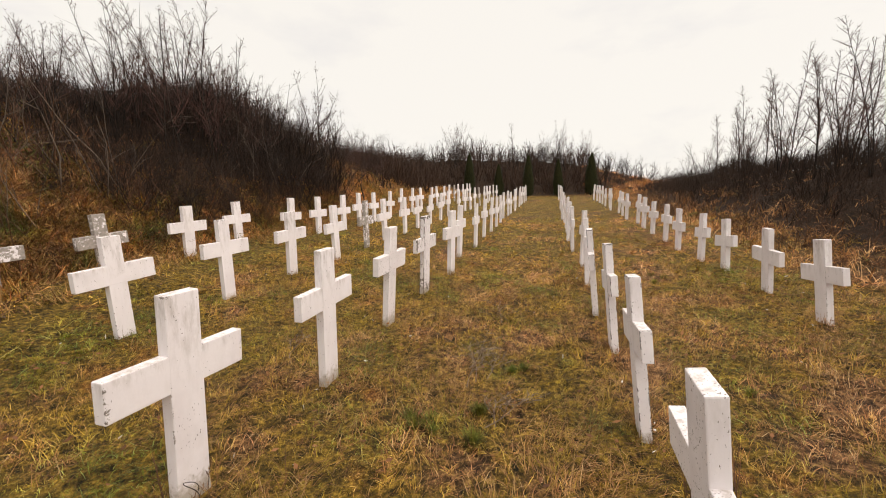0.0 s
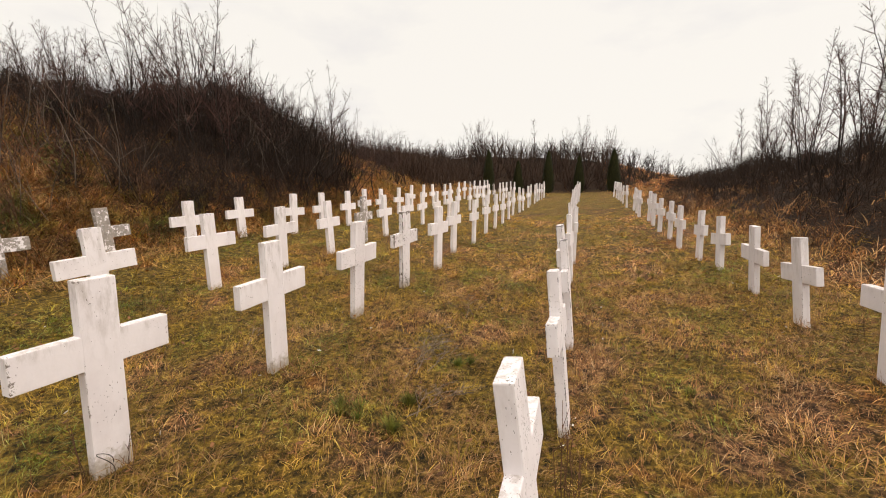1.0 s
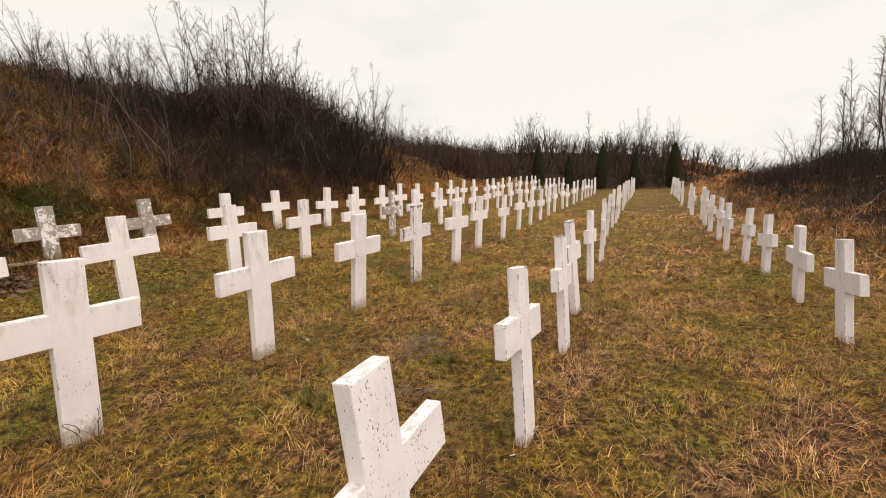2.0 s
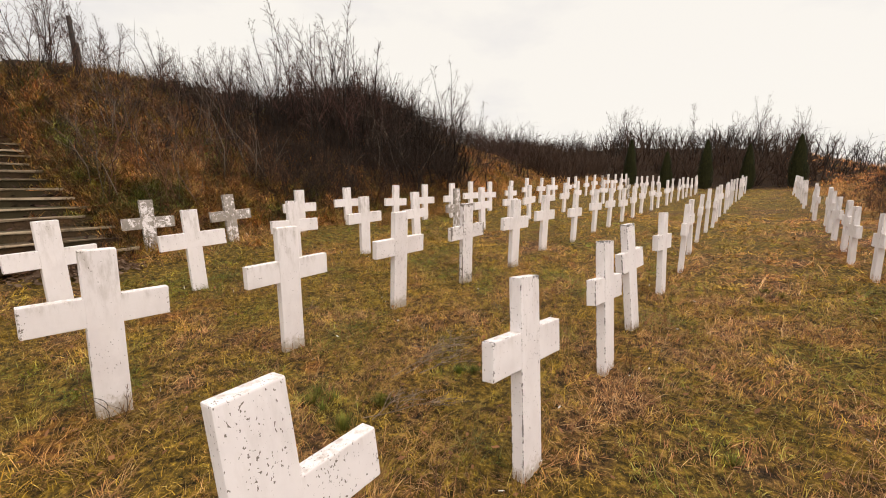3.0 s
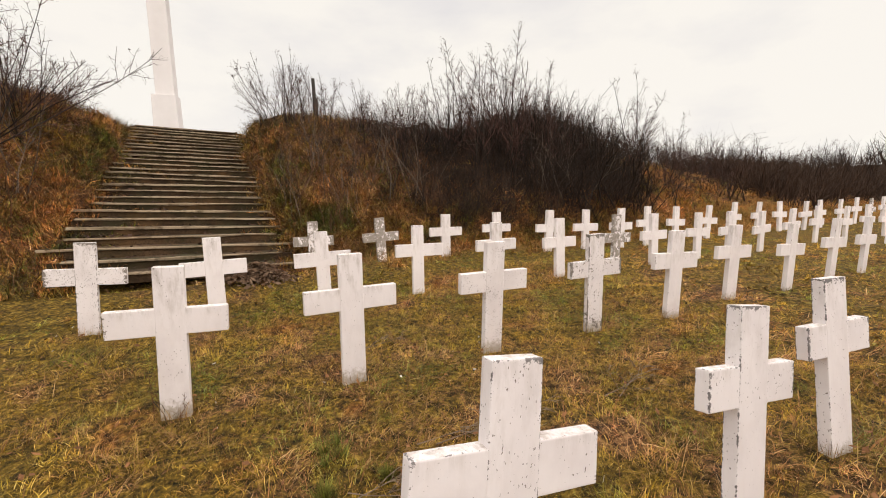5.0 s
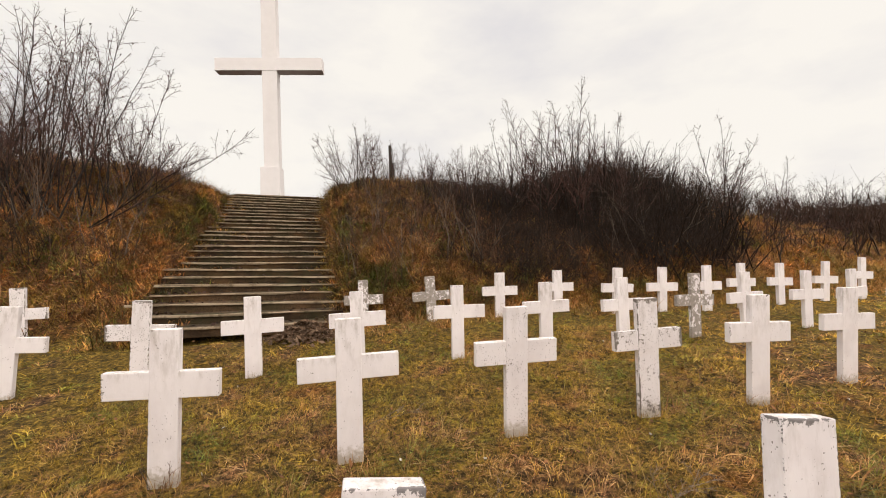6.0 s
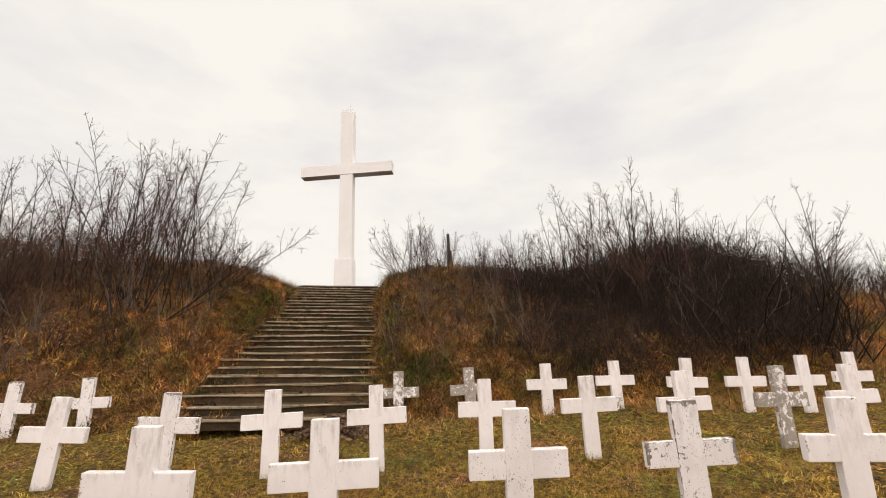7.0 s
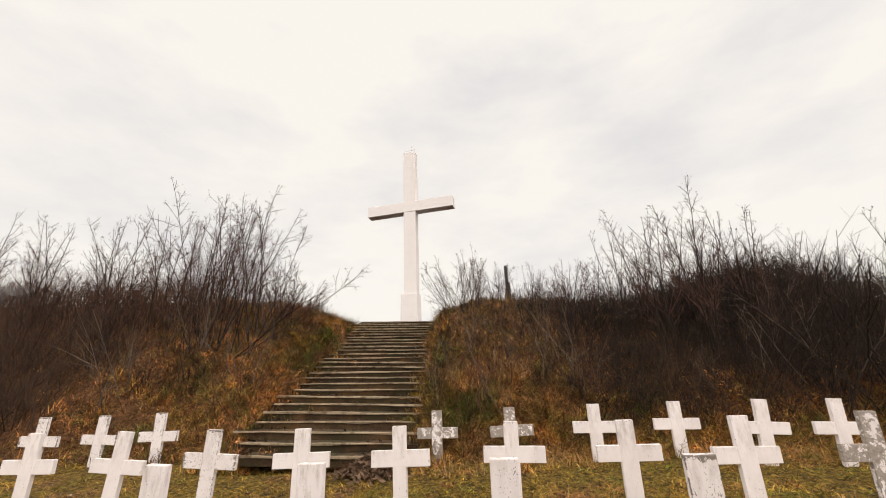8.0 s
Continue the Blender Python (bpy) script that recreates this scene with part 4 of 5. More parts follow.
def bare_tree(seed, tall, stems, spread, sides=(10, 15), reach=0.4, stout=1.0, droop=0.0):
    """Stems, crown and a few withered leaves of a leafless young tree. Straight stems, side shoots that
    shorten towards the tip, short twigs and spurs along them; droop: how far the outer stems arch over."""
    rng = random.Random(seed)
    made, fine, tips = [], [], []

    def keep(pts, into):
        into += [(*a, *b, p, q) for (a, p), (b, q) in zip(pts, pts[1:])]

    for k in range(stems):
        a = 2 * math.pi * (k + rng.random()) / stems
        t = spread * rng.uniform(0.1, 1.0)
        high = tall * rng.uniform(0.6, 1.0)
        thick = stout * (0.0095 + 0.005 * tall / stems ** 0.25) * rng.uniform(0.7, 1.1)
        stem = stick_run(rng, (rng.gauss(0, 0.03 * stems), rng.gauss(0, 0.03 * stems), -0.1), (math.cos(a) * t, math.sin(a) * t, 1), high, thick, 0.004, 10, 0.05, 0.02 - droop * t * 0.1)
        rows = []
        keep(stem, rows)
        q = np.array(rows)
        v, f = prisms(q[:, 0:3], q[:, 3:6], q[:, 6], q[:, 7])
        made.append(("trunk", raw_mesh("trunk", v, f, BARK)))
        shoots = []
        for _ in range(rng.randint(*sides)):
            s = rng.uniform(0.0, 1.0) ** 0.75 * 0.78 + 0.16
            o, way, r = fork(rng, stem, s, rng.uniform(22, 52))
            shoots.append(stick_run(rng, o, way, high * reach * (1.12 - s) * rng.uniform(0.45, 1.15) + 0.12, max(r * 0.6, 0.006), 0.0036, 5, 0.09, 0.03 - droop * 0.03))
        for branch in shoots + [stem]:
            long = sum((b[0] - a[0]).length for a, b in zip(branch, branch[1:]))
            if branch is not stem:
                keep(branch, fine)
            for _ in range(int(long / 0.10)):
                s = rng.uniform(0.15, 1.0) ** 0.8
                o, way, r = fork(rng, branch, s, rng.uniform(30, 75))
                twig = stick_run(rng, o, way, rng.uniform(0.05, 0.34) * (1.25 - 0.7 * s), 0.0044, 0.0, 2, 0.16, 0.03)
                keep(twig, fine)
                tips.append(twig[-1][0])
                if rng.random() < 0.45:
                    o, way, r = fork(rng, twig, rng.uniform(0.3, 0.9), rng.uniform(35, 70))
                    keep(stick_run(rng, o, way, rng.uniform(0.04, 0.13), 0.0036, 0.0, 1, 0.1, 0.0), fine)
    q = np.array(fine)
    v, f = prisms(q[:, 0:3], q[:, 3:6], q[:, 6], q[:, 7])
    made.append(("crown", raw_mesh("crown", v, f, TWIG_SKY)))
    g = np.random.default_rng(seed)
    tips = np.array(tips)
    tips = tips[g.random(len(tips)) < 0.2]
    d = g.normal(0, 0.022, (len(tips), 2, 3))
    v = np.stack([tips, tips + d[:, 0], tips + d[:, 1]], 1).reshape(-1, 3)
    made.append(("withered_leaves", raw_mesh("withered_leaves", v, np.arange(len(v)).reshape(-1, 3), LEAF_DARK)))
    return made


# wide fan, slim fan, single pole, bush, pair of poles, arching fan
TREES = [bare_tree(50, 5.0, 18, 0.62, (9, 13), 0.34, 0.9, 0.4), bare_tree(51, 3.9, 6, 0.5, (8, 12), 0.36, 1.0, 0.25), bare_tree(52, 4.3, 1, 0.06, (24, 30), 0.26, 1.2),
         bare_tree(53, 2.7, 9, 0.8, (6, 9), 0.46, 0.8, 0.3), bare_tree(54, 4.3, 4, 0.2, (16, 22), 0.28, 1.1), bare_tree(55, 4.4, 7, 0.75, (8, 11), 0.3, 0.8, 0.9)]
TREE_LABELS = [("wide many-stemmed leafless tree above the russet scrub", "tree"), ("slim leafless young tree with several stems in scrub", "tree"),
               ("straight single-stemmed leafless sapling growing out of brambles", "tree"), ("low bushy leafless shrub growing on the bank", "shrub"), ("cluster of straight dark leafless saplings in the thicket", "tree"),
               ("leafless tree with long branches arching over the stairs", "tree")]
TREE_MASTERS = {}


def plant_tree(kind, x, y, size, turn, lean=0):
    """lean: degrees towards +y."""
    m = pose(x, y, ground_at(x, y), -lean) @ pose(0, 0, 0, 0, 0, turn) @ Matrix.Scale(size, 4)
    if kind in TREE_MASTERS:
        base = TREE_MASTERS[kind]
        ob = copy_thing(base, pose(0, 0, 0))
        ob.matrix_basis = m
        return ob
    label, category = TREE_LABELS[kind]
    thing = empty("bare_shrub" if category == "shrub" else "bare_tree", m, label, category, "bare trees on the banks")
    for name, me in TREES[kind]:
        part(name, me, None, thing)
    TREE_MASTERS[kind] = thing
    return thing


# western crest, from the stairs northwards
TREES_WESTERN_CREST = [
    (3, -12.9, 3.55, 0.85, 20), (1, -13.2, 3.9, 0.62, 60), (3, -12.6, 4.7, 0.70, 140), (4, -12.9, 6.3, 0.36, 70), (3, -9.8, 6.9, 0.75, 260), (1, -10.6, 7.5, 0.52, 170),
    (3, -10.9, 6.2, 0.62, 30), (1, -8.6, 8.7, 1.02, 200), (1, -9.4, 7.7, 0.85, 20), (4, -8.9, 9.4, 0.95, 140), (1, -9.0, 10.6, 0.95, 300), (4, -9.9, 9.9, 0.85, 10), (1, -9.7, 6.6, 0.62, 250), (1, -11.9, 4.1, 0.5, 90), (4, -12.2, 5.0, 0.42, 0), (4, -8.2, 9.3, 0.90, 70), (3, -8.0, 10.1, 0.95, 10), (4, -9.5, 8.4, 0.80, 80),
    (3, -9.4, 11.4, 0.95, 230), (3, -9.8, 12.7, 0.9, 120), (1, -7.9, 13.8, 1.0, 10), (3, -8.5, 12.3, 0.85, 160), (3, -7.2, 14.9, 0.75, 300),
    (3, -10.0, 16.0, 0.9, 230),
]
# western crest, further on
TREES_WESTERN_CREST_FURTHER = [
    (1, -9.6, 18.8, 0.72, 120), (3, -9.8, 21.3, 0.9, 40), (1, -9.9, 24.6, 0.6, 280), (3, -9.6, 28.5, 0.8, 60), (1, -11.6, 5.8, 0.42, 40),
    (3, -10.1, 8.3, 0.85, 100), (3, -11.4, 7.0, 0.7, 310), (3, -7.9, 16.4, 0.8, 20), (3, -7.6, 18.2, 0.75, 190), (3, -8.3, 20.2, 0.8, 70),
]
# south of the stairs
TREES_SOUTH_OF = [
    (0, -9.7, -3.1, 1.05, 300), (4, -11.6, -3.4, 0.9, 100), (1, -11.3, -4.4, 1.2, 15), (2, -11.0, -5.4, 0.95, 15), (2, -10.4, -2.5, 0.9, 200), (4, -10.6, -4.6, 1.05, 200), (3, -11.4, -2.6, 0.95, 45), (3, -11.0, -1.9, 0.95, 200), (1, -10.8, -5.6, 1.15, 250),
    (1, -11.0, -7.4, 1.0, 80), (3, -10.5, -8.9, 1.1, 130), (1, -11.6, -8.4, 1.1, 280), (4, -9.6, -6.4, 0.82, 330), (1, -11.2, -10.6, 1.15, 340),
    (1, -11.5, -13.5, 1.2, 150),
]
# eastern bank
TREES_EASTERN_BANK = [
    (4, 7.0, 14.6, 0.74, 0), (2, 6.6, 16.4, 0.64, 90), (4, 7.6, 18.0, 0.64, 160), (2, 7.2, 20.6, 0.60, 250), (4, 7.8, 23.5, 0.55, 300),
    (2, 6.9, 12.9, 0.79, 40), (4, 6.5, 11.3, 0.72, 120), (2, 7.3, 10.4, 0.82, 210), (4, 6.7, 9.2, 0.76, 330), (4, 7.6, 8.2, 0.79, 75),
    (4, 6.3, 13.2, 0.82, 60), (2, 6.9, 15.4, 0.8, 10), (4, 7.2, 12.0, 0.84, 220), (4, 6.6, 10.2, 0.8, 280), (2, 6.4, 11.9, 0.78, 100), (4, 6.9, 17.0, 0.72, 30), (2, 7.0, 19.2, 0.7, 140),
    (2, 6.5, 7.4, 0.77, 15), (4, 7.0, 6.2, 0.72, 190), (2, 7.8, 13.6, 0.77, 300), (2, 6.2, 8.3, 0.62, 130),
]
# beyond the field
TREES_BEYOND_THE = [
    (1, 1.6, 39.5, 1.1, 15), (3, 2.9, 40.2, 1.2, 100), (1, 4.2, 41.0, 1.0, 200), (2, -2.6, 40.5, 1.0, 60), (0, -8.0, 40.5, 0.8, 150),
    (3, -12.0, 39.0, 0.9, 230), (1, 0.3, 41.0, 0.8, 300),
]
for kind, x, y, size, turn in TREES_WESTERN_CREST + TREES_WESTERN_CREST_FURTHER + TREES_SOUTH_OF + TREES_EASTERN_BANK + TREES_BEYOND_THE:
    plant_tree(kind, x, y, size, turn)
for kind, x, y, size, turn, lean in ((5, -9.4, -2.2, 1.05, 60, 22), (3, -10.9, -1.9, 0.8, 10, 28), (1, -11.2, -5.2, 1.05, 130, 14), (3, -12.4, 3.4, 0.85, 200, -22)):
    plant_tree(kind, x, y, size, turn, lean)


# ---- thujas at the far end ----
def build_thuja(x, y, tall, wide, seed):
    rng = np.random.default_rng(seed)
    thing = empty("thuja", pose(x, y, ground_at(x, y)), "slender dark green conical thuja at the field's end", "conifer", "row of thujas")
    bm = bmesh.new()
    bmesh.ops.create_cone(bm, cap_ends=True, segments=8, radius1=0.05, radius2=0.01, depth=tall * 0.9, matrix=Matrix.Translation((0, 0, tall * 0.42)))
    part("trunk", bm, BARK, thing)
    n = 5200
    h = rng.random(n) ** 0.85
    prof = np.interp(h, [0, 0.08, 0.3, 0.7, 0.9, 1], [0.75, 0.95, 1.0, 0.68, 0.32, 0.04])
    a = rng.uniform(0, 2 * np.pi, n)
    r = wide / 2 * prof * (0.55 + 0.5 * np.sqrt(rng.random(n))) * (1 + 0.12 * np.sin(3 * a + 9 * h))
    c = np.stack([r * np.cos(a), r * np.sin(a), 0.05 + h * (tall - 0.1)], 1)
    out = np.stack([np.cos(a), np.sin(a), np.zeros(n)], 1)
    tan = np.stack([-np.sin(a), np.cos(a), np.zeros(n)], 1)
    s = rng.uniform(0.03, 0.075, n)[:, None]
    tip = c + np.array([[0, 0, 1.0]]) * s * 2.2 + out * s * rng.uniform(0.1, 1.0, (n, 1))
    v = np.stack([c - tan * s * 0.55, c + tan * s * 0.55, tip], 1).reshape(-1, 3)
    f = np.arange(3 * n).reshape(-1, 3)
    part("foliage", raw_mesh("foliage", v, f, THUJA), THUJA, thing)


for k, (x, tall, wide) in enumerate(((-5.13, 2.95, 0.8), (-2.97, 2.25, 0.7), (-0.83, 2.95, 0.78), (1.26, 2.55, 0.7), (3.5, 2.85, 0.85))):
    build_thuja(x, 31.0, tall, wide, k)


# ---- grass ----
def blades(seed, n, x_lo, x_hi, y_lo, y_hi, length, width, lie, keep=None):
    """Single-triangle grass blades."""
    rng = np.random.default_rng(seed)
    x, y = rng.uniform(x_lo, x_hi, n), rng.uniform(y_lo, y_hi, n)
    if keep is not None:
        ok = rng.random(n) < keep(x, y)
        x, y = x[ok], y[ok]
        n = len(x)
    z = turf_z(x, y)
    a = rng.uniform(0, 2 * np.pi, n)
    tilt = rng.uniform(*lie, n)
    L = rng.uniform(*length, n) * (0.7 + 0.5 * ripple(x, y, 1.7).clip(-1, 1))
    L = np.maximum(L, length[0] * 0.6)
    W = rng.uniform(*width, n)
    out = np.stack([np.cos(a) * np.cos(tilt), np.sin(a) * np.cos(tilt), np.sin(tilt)], 1)
    b = a + rng.uniform(-0.6, 0.6, n) + np.pi / 2
    side = np.stack([np.cos(b), np.sin(b), np.zeros(n)], 1) * W[:, None] / 2
    o = np.stack([x, y, z - 0.006], 1)
    v = np.stack([o - side, o + side, o + out * L[:, None]], 1).reshape(-1, 3)
    return v, np.arange(3 * n).reshape(-1, 3)


def field_keep(x, y):
    return ((x > np.where(y > 5.5, -6.15, -6.9) + 0.3 * np.sin(y * 1.7)) & (x < 5.0)).astype(float)


def tussocks(seed, clumps, per, x_lo, x_hi, y_lo, y_hi, length, width, lie, spread, keep=None):
    """Clumps of long blades that rise, bend over and lie down."""
    rng = np.random.default_rng(seed)
    cx, cy = rng.uniform(x_lo, x_hi, clumps), rng.uniform(y_lo, y_hi, clumps)
    if keep is not None:
        ok = rng.random(clumps) < keep(cx, cy)
        cx, cy = cx[ok], cy[ok]
    m = len(cx)
    size = np.repeat(rng.uniform(0.55, 1.35, m), per)
    comb = np.repeat(rng.uniform(0, 2 * np.pi, m), per)
    n = m * per
    x, y = np.repeat(cx, per) + rng.normal(0, spread, n), np.repeat(cy, per) + rng.normal(0, spread, n)
    a = comb + rng.normal(0, 1.3, n)
    L = rng.uniform(*length, n) * size
    W = rng.uniform(*width, n)
    t0 = rng.uniform(*lie, n)
    t1 = t0 - rng.uniform(0.05, 0.9, n)
    way = np.stack([np.cos(a), np.sin(a)], 1)
    o = np.stack([x, y, turf_z(x, y) - 0.008], 1)
    arc = lambda t: np.stack([way[:, 0] * np.cos(t), way[:, 1] * np.cos(t), np.sin(t)], 1)
    p1 = o + arc(t0) * (L * 0.5)[:, None]
    p2 = p1 + arc(t1) * (L * 0.5)[:, None]
    p2[:, 2] = np.maximum(p2[:, 2], o[:, 2] + 0.012)
    b = a + np.pi / 2 + rng.normal(0, 0.5, n)
    side = np.stack([np.cos(b), np.sin(b), rng.normal(0, 0.3, n)], 1) * (W / 2)[:, None]
    v = np.stack([o - side, o + side, p1 - side * 0.85, p1 + side * 0.85, p2], 1).reshape(-1, 3)
    i = (np.arange(n) * 5)[:, None]
    f = np.concatenate([i + np.array([[0, 1, 3]]), i + np.array([[0, 3, 2]]), i + np.array([[2, 3, 4]])])
    return v, f


def near_keep(x, y):
    return np.where((x > -4.2) & (x < 3.6) & (y > 0.3) & (y < 6.6), 0.0, 1.0) * field_keep(x, y)


def swath(x, y):
    """The way the long grass lies, turning from place to place."""
    return 2.4 * ripple(x, y, 2.3) + 1.5 * ripple(x + 3, y - 2, 0.9) + 0.8


def straw_share(x, y):
    """0 on moss and short turf, 1 where long straw lies thick."""
    u = ripple(x + 0.5, y - 1, 2.3) + 0.6 * ripple(x, y, 0.9) + 0.35 * ripple(y, x, 0.41) - 0.10 * (x + 1.2) ** 2 * (x < -1.2) + 0.35 * np.exp(-((x + 0.2) ** 2 + (y - 2.4) ** 2) / 1.6)
    return np.clip(0.35 + 0.8 * u, 0.06, 1)


def sward(seed, n, x_lo, x_hi, y_lo, y_hi, length, width, rise, loose, keep):
    """Long blades that rise and bow over, combed together as wind and snow left them."""
    rng = np.random.default_rng(seed)
    x, y = rng.uniform(x_lo, x_hi, n), rng.uniform(y_lo, y_hi, n)
    m = n // 9
    cx, cy = rng.uniform(x_lo, x_hi, m), rng.uniform(y_lo, y_hi, m)
    k = rng.integers(m, size=n)
    lone = rng.random(n) < 0.3
    x, y = np.where(lone, x, cx[k] + rng.normal(0, 0.022, n)), np.where(lone, y, cy[k] + rng.normal(0, 0.022, n))
    turn = rng.normal(0, loose, m)[k]
    ok = rng.random(n) < keep(x, y)
    x, y, turn = x[ok], y[ok], turn[ok]
    n = len(x)
    a = swath(x, y) + turn + rng.normal(0, 0.35, n)
    L, W = rng.uniform(*length, n), rng.uniform(*width, n)
    t0 = rng.uniform(*rise, n)
    o = np.stack([x, y, turf_z(x, y) - 0.006], 1)
    pts, t = [o], t0
    for q in range(3):
        step = np.stack([np.cos(a) * np.cos(t), np.sin(a) * np.cos(t), np.sin(t)], 1) * (L / 3)[:, None]
        p = pts[-1] + step
        p[:, 2] = np.maximum(p[:, 2], o[:, 2] + 0.010)
        pts.append(p)
        t = t - rng.uniform(0.1, 0.5, n)
        a = a + rng.normal(0, 0.12, n)
    b = a + np.pi / 2
    side = np.stack([np.cos(b), np.sin(b), rng.normal(0, 0.35, n)], 1) * (W / 2)[:, None]
    v = np.stack([pts[0] - side * 0.8, pts[0] + side * 0.8, pts[1] - side, pts[1] + side, pts[2] - side * 0.7, pts[2] + side * 0.7, pts[3]], 1).reshape(-1, 3)
    i = (np.arange(n) * 7)[:, None]
    f = np.concatenate([i + np.array([q]) for q in ([0, 1, 3], [0, 3, 2], [2, 3, 5], [2, 5, 4], [4, 5, 6])])
    return v, f


v, f = blades(1, 120000, -4.2, 3.6, 0.3, 6.6, (0.015, 0.05), (0.0025, 0.005), (0.1, 1.25))
stuff("lawn_near", v, f, GRASS, "short dry winter grass mixed with moss", "grass")
v, f = tussocks(11, 6000, 10, -4.2, 3.6, 0.3, 6.6, (0.03, 0.095), (0.0018, 0.0040), (0.3, 1.3), 0.03)
stuff("turf_near", v, f, GRASS, "matted clumps of straw and green winter grass", "grass")
v, f = sward(51, 64000, -4.2, 3.6, 0.3, 6.6, (0.06, 0.18), (0.0016, 0.0032), (0.15, 1.15), 0.6, straw_share)
stuff("straw_swath", v, f, STRAW, "long bleached straw grass lying in combed swathes", "grass")
v, f = sward(52, 46000, -4.8, 3.8, 0.3, 8.0, (0.04, 0.11), (0.0022, 0.0042), (0.5, 1.35), 1.2, lambda x, y: 1.05 - straw_share(x, y))
stuff("green_sward", v, f, GRASS, "short green and olive winter grass standing in tufts", "grass")
v, f = sward(53, 15000, -6.4, 4.2, 5.0, 14.0, (0.10, 0.26), (0.005, 0.009), (0.15, 1.0), 0.7, lambda x, y: straw_share(x, y) * field_keep(x, y))
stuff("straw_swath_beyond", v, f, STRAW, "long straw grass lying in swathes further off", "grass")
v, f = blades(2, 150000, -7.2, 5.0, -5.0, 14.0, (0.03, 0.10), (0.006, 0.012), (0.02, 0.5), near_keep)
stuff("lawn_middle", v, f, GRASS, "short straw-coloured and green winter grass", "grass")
v, f = tussocks(12, 4600, 11, -7.0, 5.0, -5.0, 15.0, (0.06, 0.17), (0.006, 0.011), (0.1, 0.85), 0.04, near_keep)
stuff("turf_middle", v, f, GRASS, "matted clumps of winter grass", "grass")
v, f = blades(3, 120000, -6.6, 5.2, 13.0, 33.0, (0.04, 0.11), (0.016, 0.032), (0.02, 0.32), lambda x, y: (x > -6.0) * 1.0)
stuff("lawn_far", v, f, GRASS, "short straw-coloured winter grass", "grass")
v, f = tussocks(4, 2100, 22, -4.4, 3.8, 0.6, 7.5, (0.09, 0.23), (0.0022, 0.0042), (0.15, 1.2), 0.06, lambda x, y: np.where(ripple(x + 0.5, y - 1, 1.9) + 0.5 * ripple(x, y, 0.8) > 0.3, 1.0, 0.12))
stuff("straw_tufts", v, f, STRAW, "tufts of long bleached straw grass", "grass")


def bank_keep(x, y):
    k = np.where((y > 2.4) & (y < 7.5), 1.0, np.where(((y < 0.3) & (y > -6)) | ((y > 13.4) & (y < 18.4)), 1.0, 0.28))
    k = np.where(np.abs(y - stair_mid(x)) < 1.6, 0.0, k)
    k = k * np.where(ripple(x, y, 2.3) > -0.1, 1.0, 0.3)
    return k * (x < -6.1 + 0.3 * np.sin(y * 2.3))


v, f = tussocks(5, 6800, 16, -15.5, -6.0, -9.0, 19.0, (0.20, 0.55), (0.006, 0.013), (0.1, 1.2), 0.07, bank_keep)
stuff("bank_grass", v, f, BANK_STRAW, "long matted orange-brown dead grass on the bank", "grass")
v, f = tussocks(15, 2900, 14, -10.4, -6.2, -3.6, 6.2, (0.05, 0.18), (0.005, 0.010), (0.2, 1.3), 0.07, lambda x, y: ((np.abs(y - 1.2) > 1.75) & (ripple(x + 1, y, 1.9) > np.where(y > 2, -0.1, 0.12))) * 0.8)
stuff("bank_moss", v, f, MOSS_GREEN, "patches of green moss and grass low on the bank", "grass")
v, f = tussocks(17, 950, 14, -9.8, -5.9, 13.0, 21.4, (0.16, 0.45), (0.007, 0.014), (0.1, 1.1), 0.09, lambda x, y: 0.9 + 0 * x)
stuff("gap_tussocks", v, f, STRAW, "bleached straw grass in the gap of the thicket", "grass")
v, f = tussocks(6, 2600, 18, 3.7, 9.0, -2.0, 30.0, (0.15, 0.42), (0.005, 0.012), (0.1, 1.2), 0.08, lambda x, y: np.interp(x, [3.7, 4.4, 5.2, 6, 9], [0.4, 1, 0.5, 0.1, 0.04]))
stuff("verge_grass", v, f, STRAW, "long matted dead grass at the eastern bank's foot", "grass")
v, f = tussocks(7, 1500, 16, -6.9, -5.2, 2.8, 30.0, (0.15, 0.42), (0.005, 0.011), (0.1, 1.2), 0.08, lambda x, y: 0.9 * (x < -5.3 - 0.25 * np.sin(y * 1.3) + 0.02 * y))
stuff("toe_grass", v, f, STRAW, "long dead grass along the foot of the western bank", "grass")


v, f = tussocks(19, 1500, 16, -7.6, -6.0, 3.0, 12.5, (0.25, 0.65), (0.005, 0.010), (0.1, 1.0), 0.10, lambda x, y: np.clip(0.55 + 0.6 * ripple(x, y, 1.5), 0.1, 1) * (x < -6.15 + 0.2 * np.sin(y * 1.9)))
stuff("toe_mat", v, f, BANK_STRAW, "matted russet dead grass heaped at the bank's foot", "grass")
scatter_brush("toe_brambles", spots_in(27, 70, -7.4, -6.15, 3.2, 13.0, (0.22, 0.5), lambda x, y: 0.5 + 0.5 * float(ripple(x, y, 1.3))), LOOSE, TWIG_RED, "low russet brambles along the western bank's foot", 1.1)


v, f = tussocks(8, 1500, 14, 3.2, 16.0, 24.0, 46.0, (0.2, 0.5), (0.010, 0.022), (0.2, 1.2), 0.10, lambda x, y: ((x > 5.0) | (y > 32)) * 1.0)
stuff("slope_grass", v, f, BANK_STRAW, "long dead russet grass on the far slope", "grass")


